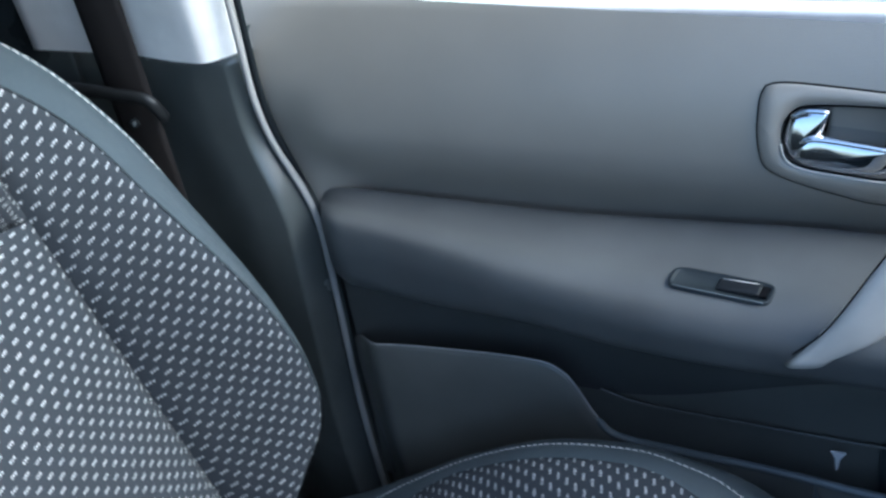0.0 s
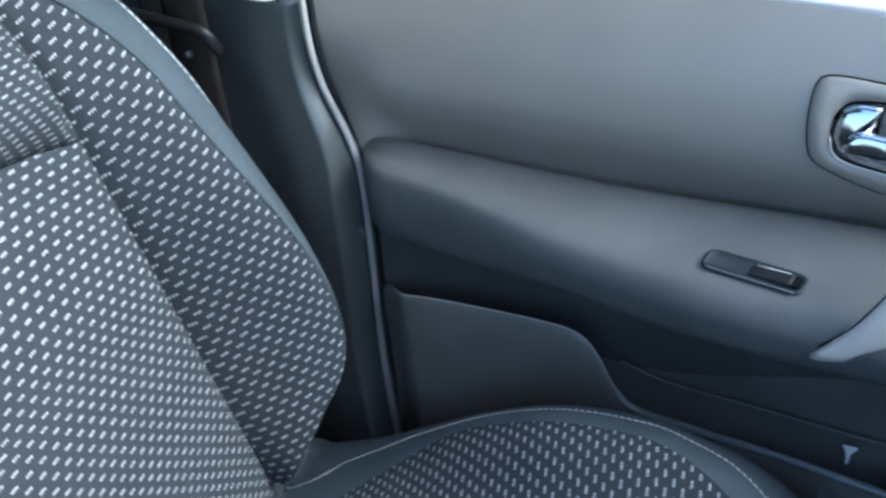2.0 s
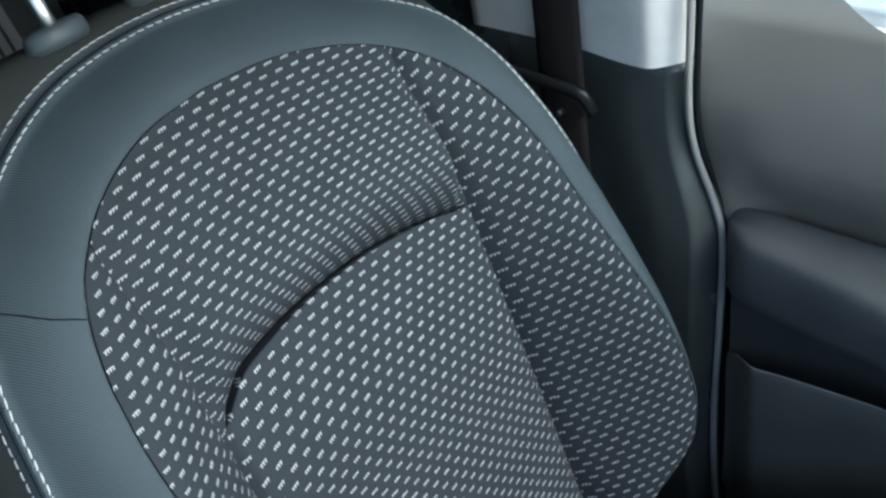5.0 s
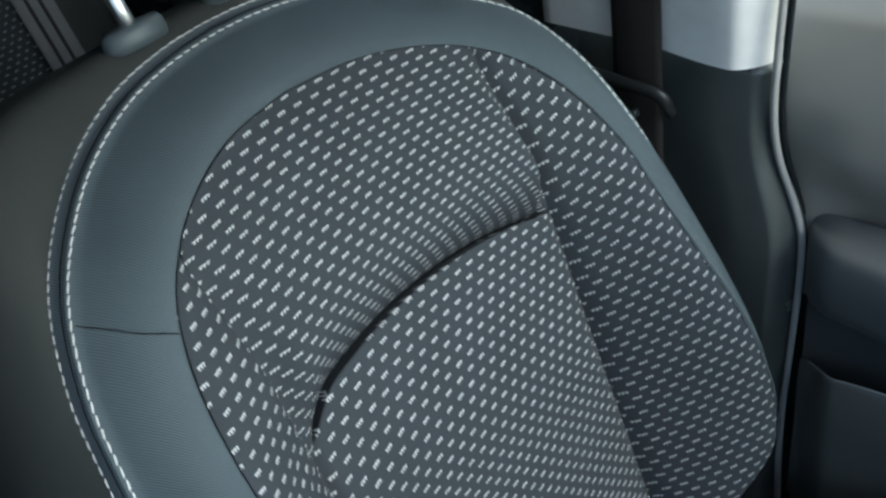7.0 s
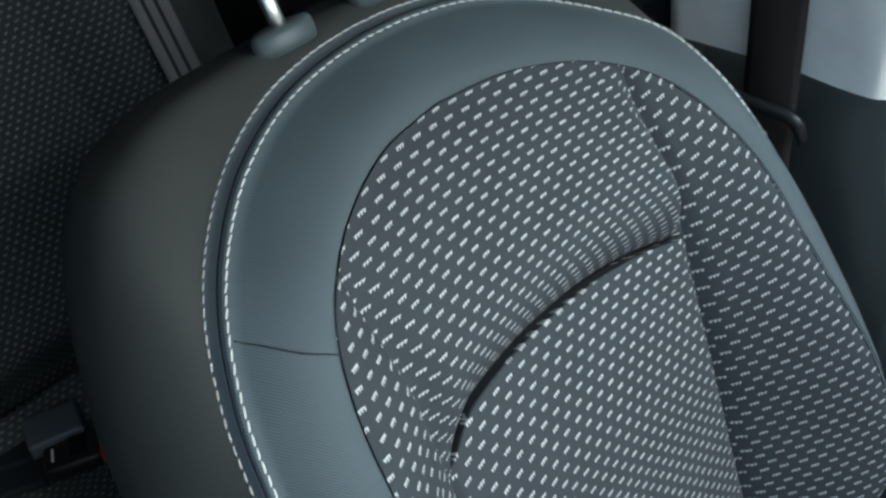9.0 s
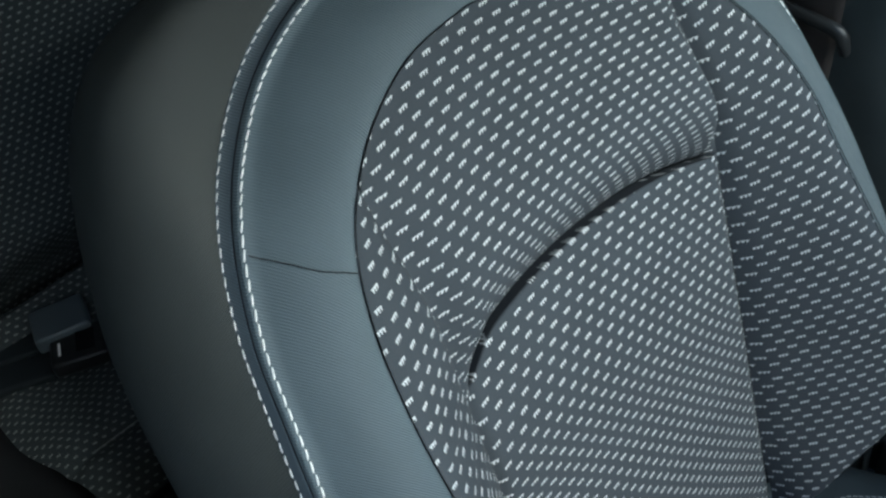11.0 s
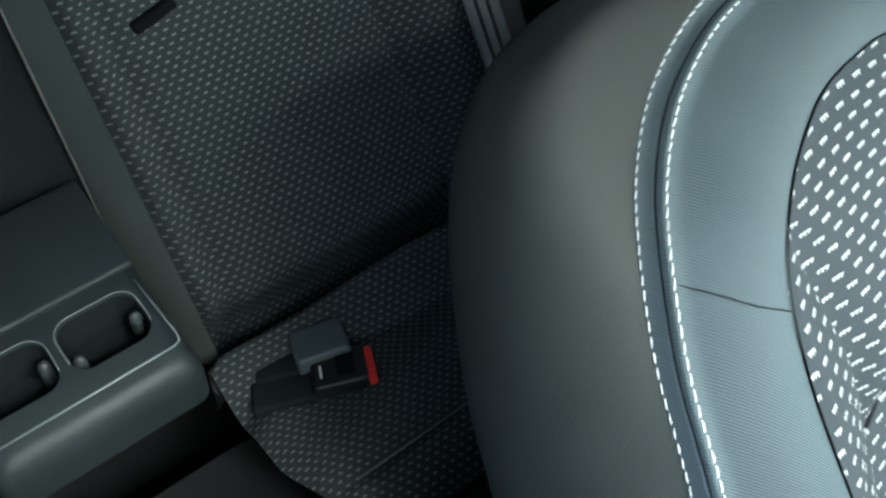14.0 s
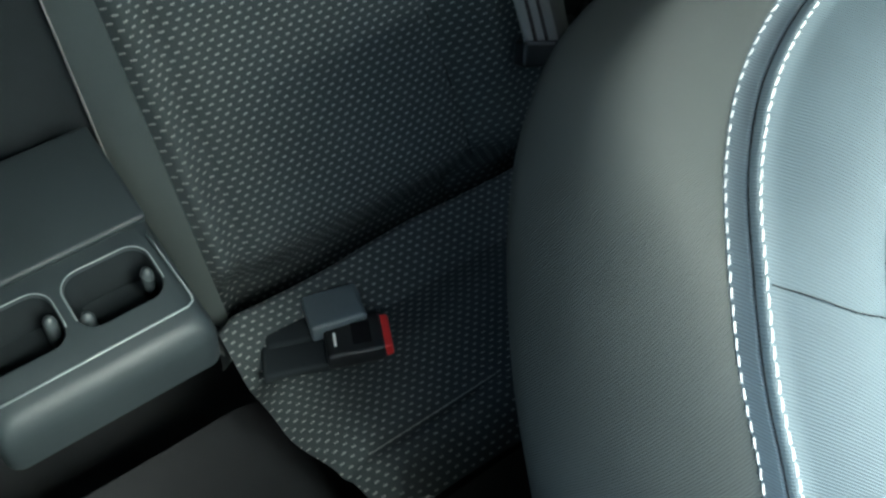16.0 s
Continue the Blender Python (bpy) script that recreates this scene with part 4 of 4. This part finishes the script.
def build_rear():
    def rear_p(y, v, w):
        return REAR_O + Vector((0, y, 0)) + REAR_UP * v + REAR_N * w

    y0, y1 = -0.243, 0.19

    def back_cloth(a, b):
        y, v = y0 + (y1 - y0) * b, -0.05 + 0.62 * a
        w = 0.012 * math.sin(math.pi * (y - y0) / (y1 - y0))
        w -= 0.013 * math.exp(-((y - (y0 + 0.036)) / 0.011) ** 2)
        line = 0.088 - 0.09 * max(v - 0.10, 0)
        w -= 0.006 * math.exp(-((y - line) / 0.006) ** 2)
        w += 0.030 * smooth01(y, line - 0.004, line + 0.065)
        w -= 0.085 * (1 - smooth01(v, -0.01, 0.085)) ** 1.6
        w -= 0.02 * (1 - smooth01(y - y0, 0, 0.012))
        return rear_p(y, v, w)

    def uv_b(a, b, p):
        return (p.y, (p - REAR_O).dot(REAR_UP))

    sheet("back_cloth", 60, 70, back_cloth, REAR_CLOTH, rear, "dark cloth with pale woven dashes", uv_b, flip=True)
    tube("back_seam", [rear_p(0.088 - 0.09 * max(0.5 * s - 0.05, 0), 0.05 + 0.5 * s, 0.0030) for s in np.linspace(0, 1, 40)], 0.0007, SEAM, rear, sides=6)
    # plain edge beside the armrest recess
    sheet("back_edge_side", 30, 4, lambda a, b: rear_p(-0.2435 - 0.030 * b * (1.1 - 0.35 * a), -0.02 + 0.60 * a, -0.018 - 0.115 * b * (1.1 - 0.35 * a)), GREYCLOTH, rear, "grey plain cloth edge of the back", lambda a, b, p: (p.x, p.z))
    tube("recess_piping", [rear_p(-0.2435 - 0.030 * (1.1 - 0.35 * k), -0.02 + 0.60 * k, -0.017 - 0.115 * (1.1 - 0.35 * k)) for k in np.linspace(0, 1, 12)], 0.0014, GREYWEB, rear, "grey piping along the recess", sides=6)
    # near-black sheet puts the shade of the recess into its colour
    sheet("armrest_recess", 30, 8, lambda a, b: rear_p(-0.53 + 0.287 * b, -0.05 + 0.63 * a, -0.142), MATT, rear, "recess behind the folded armrest, blackened for its shade", flip=True)
    sheet("outer_back", 30, 12, lambda a, b: rear_p(0.20 + 0.12 * b, -0.05 + 0.62 * a, 0.02 - 0.10 * b * b), SIDE, rear, "", lambda a, b, p: (p.y, p.z), flip=True)

    box("fabric_tag", (0.004, 0.008, 0.003), pose(-0.689, 0.134, 0.4335, 10, 20, 30), PALE, rear, "tiny pale fabric tag", bevel=0.0008)
    box("back_pull", (0.012, 0.050, 0.012), Matrix.Translation(rear_p(-0.160, 0.372, 0.010)) @ Euler((radians(14), 0, 0)).to_matrix().to_4x4(), SEAM, rear, "small dark pull loop", bevel=0.004)

    # cushion
    def cushion(a, b):
        x = -0.74 + 0.30 * a
        y0 = -0.265 + 0.034 * smooth01(x, -0.57, -0.43)
        y = y0 + (0.255 - y0) * b
        z = 0.400 + 0.045 * (1 - smooth01(x, -0.705, -0.635)) - 0.10 * (1 - smooth01(x, -0.735, -0.690)) ** 1.5
        z += 0.008 * math.sin(math.pi * (x + 0.64) / 0.15) * (x > -0.64) * (x < -0.49)
        z -= 0.006 * math.exp(-((x + 0.490) / 0.006) ** 2)
        z -= 0.09 * smooth01(x, -0.49, -0.42) ** 2
        z -= 0.013 * (1 - smooth01(y, y0, y0 + 0.022))
        z += 0.003 * math.sin(x * 60 + y * 23)
        return (x, y, z)

    sheet("cushion_cloth", 70, 60, cushion, REAR_CLOTH, rear, "", lambda a, b, p: (p.y, p.x * 1.02 + 0.35 * (0.42 - p.z)), flip=True)
    tube("cushion_seam", [(-0.490, y, 0.3965) for y in np.linspace(-0.21, 0.2, 20)], 0.0007, GREYWEB, rear, sides=6)
    # carpet black on this sheet stands in for the shade by the armrest
    sheet("shaded_centre_cushion", 30, 20, lambda a, b: (-0.74 + 0.36 * a, -0.55 + 0.325 * b, 0.255 - 0.05 * smooth01(a, 0.7, 1.0) - 0.012 * smooth01(b, 0.9, 1)), CARPET, rear, "", lambda a, b, p: (p.y, p.x), flip=True)
    sheet("cushion_face", 10, 20, lambda a, b: (-0.440 - 0.03 * a, -0.55 + 0.80 * b, 0.33 - 0.282 * a), SIDE, rear, "", lambda a, b, p: (p.y, p.z), flip=True)


build_rear()

# folded-down armrest with two cup holders
ARM_TILT = radians(17.8)
ARM_M = Matrix.Translation((-0.632, -0.288, 0.550)) @ Euler((0, ARM_TILT, 0)).to_matrix().to_4x4()


def build_armrest():
    # local axes: x forward, y towards the window, z up; the tray's front corner is the origin
    L, Wd = 0.235, 0.19
    holes = [(-0.088, -0.024, -0.100, -0.014), (-0.088, -0.024, -0.196, -0.110)]

    def rounded(x0, x1, y0, y1, r, n=8):
        out = []
        for cx, cy, a0 in ((x1 - r, y1 - r, 0), (x0 + r, y1 - r, 90), (x0 + r, y0 + r, 180), (x1 - r, y0 + r, 270)):
            for k in range(n):
                a = radians(a0 + 90 * k / (n - 1))
                out.append((cx + r * math.cos(a), cy + r * math.sin(a)))
        return out

    bm = bmesh.new()
    outer = rounded(-L, 0.030, -Wd - 0.02, 0.006, 0.016)
    layers = [(0.0, -0.075), (0.0, -0.032), (-0.0015, -0.020), (-0.006, -0.010), (-0.012, -0.004), (-0.020, 0.0)]
    rings = []
    for inset, z in layers:
        ring = []
        for x, y in outer:
            cx, cy = -L / 2 + 0.02, -Wd / 2
            sx, sy = 1 + inset / (L / 2 + 0.02), 1 + inset / (Wd / 2 + 0.018)
            ring.append(bm.verts.new((cx + (x - cx) * sx, cy + (y - cy) * sy, z)))
        rings.append(ring)
    for r0, r1 in zip(rings, rings[1:]):
        for k in range(len(r0)):
            bm.faces.new((r0[k], r0[(k + 1) % len(r0)], r1[(k + 1) % len(r0)], r1[k]))
    bm.faces.new(list(reversed(rings[0])))
    # top with the two openings
    edges = [bm.edges.get((rings[-1][k], rings[-1][(k + 1) % len(outer)])) for k in range(len(outer))]
    wells = []
    for x0, x1, y0, y1 in holes:
        loop = [bm.verts.new((x, y, 0.0)) for x, y in rounded(x0, x1, y0, y1, 0.020)]
        edges += [bm.edges.new((loop[k], loop[(k + 1) % len(loop)])) for k in range(len(loop))]
        wells.append(loop)
    bmesh.ops.triangle_fill(bm, use_beauty=True, use_dissolve=False, edges=edges)
    # well walls and floors are blackened to paint in their inner shade
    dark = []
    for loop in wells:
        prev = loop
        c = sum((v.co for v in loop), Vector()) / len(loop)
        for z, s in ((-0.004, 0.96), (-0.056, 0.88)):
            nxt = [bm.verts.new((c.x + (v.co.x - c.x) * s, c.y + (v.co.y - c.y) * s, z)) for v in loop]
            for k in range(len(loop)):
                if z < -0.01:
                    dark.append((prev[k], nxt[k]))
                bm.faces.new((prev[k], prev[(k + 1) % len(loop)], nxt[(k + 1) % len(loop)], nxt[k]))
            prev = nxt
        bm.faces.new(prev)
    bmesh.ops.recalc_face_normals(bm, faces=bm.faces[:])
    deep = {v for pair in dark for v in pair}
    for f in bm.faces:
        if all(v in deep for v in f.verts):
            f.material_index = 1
    me = bpy.data.meshes.new("armrest")
    bm.to_mesh(me)
    bm.free()
    me.shade_smooth()
    me.set_sharp_from_angle(angle=radians(50))
    me.transform(ARM_M)
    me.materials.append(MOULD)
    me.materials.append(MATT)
    arm = new("armrest", me)
    arm.parent = rear
    tagged(arm, "folded-down slate-grey armrest with two moulded cup holders")
    for x0, x1, y0, y1 in holes:
        pts = rounded(x0, x1, y0, y1, 0.020)
        # light tube paints the glint on part of the opening's edge
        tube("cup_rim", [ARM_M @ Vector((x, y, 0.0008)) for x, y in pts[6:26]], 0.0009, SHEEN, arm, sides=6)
        for y, s in ((y1 - 0.010, -1), (y0 + 0.010, 1)):
            x = x0 + (0.030 if s < 0 else 0.044)
            tube("cup_gripper", [ARM_M @ Vector((x, y, z)) for z in (-0.05, -0.03, -0.012, -0.006, -0.003)], [0.007, 0.007, 0.0065, 0.005, 0.001], PLASTIC, arm, "ribbed cup gripper", sides=14)
    # the tray edge's bright line is painted with a lighter tube
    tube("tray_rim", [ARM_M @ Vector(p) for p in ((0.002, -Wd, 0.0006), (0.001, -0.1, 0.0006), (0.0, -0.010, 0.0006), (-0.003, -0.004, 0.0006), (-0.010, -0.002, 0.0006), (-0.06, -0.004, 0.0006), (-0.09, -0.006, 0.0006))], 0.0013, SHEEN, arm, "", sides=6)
    box("armrest_lid", (0.130, Wd + 0.018, 0.010), ARM_M @ pose(-L + 0.065, -Wd / 2 - 0.006, 0.003), MOULD, arm, "padded grey armrest top", bevel=0.0049)


build_armrest()


# rear belt buckles
def buckle(m, name, label, shell, red):
    b = thing(name, label, "seat belt buckle")
    box("buckle_body", (0.062, 0.052, 0.022), m, shell, b, bevel=0.005)
    if red:
        box("release_button", (0.012, 0.046, 0.017), m @ pose(0.033, 0, 0), RED, b, "red release button", bevel=0.003)
        box("buckle_plate", (0.020, 0.030, 0.002), m @ pose(0.008, 0, 0.0112), SEAM, b, bevel=0.0008)
        box("buckle_mark", (0.0026, 0.018, 0.0016), m @ pose(-0.020, -0.004, 0.0115), PALE, b, "small pale mark", bevel=0.0003)
    return b


B_DIR = math.degrees(math.atan2(0.9, 0.43))
bk = buckle(pose(-0.608, -0.152, 0.415, 0, 0, B_DIR), "rear_belt_buckle", "black seat belt buckle with red button lying on the rear seat", BLACK, True)
box("buckle_strap", (0.07, 0.044, 0.014), pose(-0.632, -0.212, 0.408, 0, 0, B_DIR), MATT, bk, "black webbing strap", bevel=0.005)
bk2 = buckle(pose(-0.650, -0.150, 0.424, 0, 0, B_DIR + 8), "spare_belt_buckle", "slate-grey belt buckle lying on the rear seat", BUCKLE, False)
box("buckle_strap", (0.05, 0.040, 0.010), pose(-0.665, -0.200, 0.415, 0, 0, B_DIR), MATT, bk2, "black webbing strap", bevel=0.004)

rear_belt = thing("rear_seat_belt", "grey rear seat belt webbing with a black anchor beside the bench", "seat belt")


def belt_point(y, v, w):
    return REAR_O + Vector((0, y, 0)) + REAR_UP * v + REAR_N * w


sheet("webbing", 30, 6, lambda a, b: belt_point(0.160 + 0.046 * b, 0.160 - 0.018 * b + 0.42 * a, 0.052 - 0.03 * a), GREYWEB, rear_belt, "grey ribbed belt webbing", solid=0.0014, flip=True)
for k in (0.33, 0.66):
    sheet("webbing_stripe", 30, 2, lambda a, b, k=k: belt_point(0.160 + 0.046 * (k - 0.05 + 0.1 * b), 0.160 - 0.018 * k + 0.42 * a, 0.0535 - 0.03 * a), WEB, rear_belt, "dark stripe woven in the belt", solid=0.0006, flip=True)
anchor = Matrix.Translation(belt_point(0.180, 0.145, 0.045)) @ Euler((radians(-20), radians(-17), 0)).to_matrix().to_4x4()
box("belt_anchor", (0.024, 0.056, 0.030), anchor, BLACK, rear_belt, "black belt anchor", bevel=0.006)


# ---------------------------------------------------------------- car body round the seats
def slab(name, label, x0, x1, y0, y1, z0, z1, mat):
    ob = box(name, (x1 - x0, y1 - y0, z1 - z0), pose((x0 + x1) / 2, (y0 + y1) / 2, (z0 + z1) / 2), mat, None, bevel=0.006)
    return tagged(ob, label, "car body", kind="structure")


slab("floor", "dark carpeted car floor", -1.6, 1.4, -1.30, 0.58, 0.0, 0.05, CARPET)
# unseen roof; its height and front edge set where daylight falls
slab("ceiling", "unseen headliner, kept dark to cut bounced light", -1.6, 0.36, -1.00, 0.51, 1.35, 1.38, LINER)
slab("rear_door", "dark rear door trim", -1.58, -0.215, 0.475, 0.505, 0.05, 0.88, PLASTIC)
# unseen; the gap between these is sized to steer daylight onto the bench
slab("rear_door_header", "unseen dark trim closing the top of the window", -1.58, -0.215, 0.475, 0.505, 1.06, 1.348, PLASTIC)
slab("rear_pillar", "unseen dark trim closing the rear part of the window", -1.58, -0.64, 0.475, 0.505, 0.88, 1.06, PLASTIC)
slab("pillar_shoulder", "unseen dark trim closing the front part of the window", -0.36, -0.215, 0.475, 0.505, 0.88, 1.06, PLASTIC)
slab("wall_tail", "dark trim at the tail of the car", -1.60, -1.56, -1.25, 0.50, 0.05, 1.348, PLASTIC)
slab("wall_right", "dark trim closing the opposite side", -1.58, -0.15, -0.98, -0.93, 0.05, 0.84, PLASTIC)
# unseen board, added to shut out daylight from the opposite rear
slab("light_block_quarter", "unseen dark board added over the opposite rear window", -1.58, -0.20, -0.98, -0.93, 0.84, 1.348, PLASTIC)
# out of view; its height sets how much side light comes in
slab("wall_right_sill", "unseen trim of the opposite door, height set for daylight", -0.15, 1.0, -0.98, -0.93, 0.05, 0.72, PLASTIC)
# added out of view to block light from the opposite front side
slab("light_block_partition", "unseen dark board added to keep light off the bench", -0.24, -0.18, -0.93, -0.48, 0.05, 0.97, PLASTIC)
# unseen block, added to cut low light on the rear cushion
slab("light_block_console", "unseen dark block added between the front seats to stop light", -0.25, 0.06, -0.45, -0.235, 0.05, 0.60, PLASTIC)
slab("dashboard", "dark dashboard", 0.95, 1.30, -1.20, 0.46, 0.06, 0.86, PLASTIC)
slab("door_sill", "dark plastic door sill", -0.3, 1.0, 0.40, 0.47, 0.05, 0.11, PLASTIC)
ground = sheet("ground", 2, 2, lambda a, b: (-600 + 1200 * a, -600 + 1200 * b, -0.35), ASPHALT, None, "")
tagged(ground, "grey asphalt ground round the car", "ground", kind="structure")
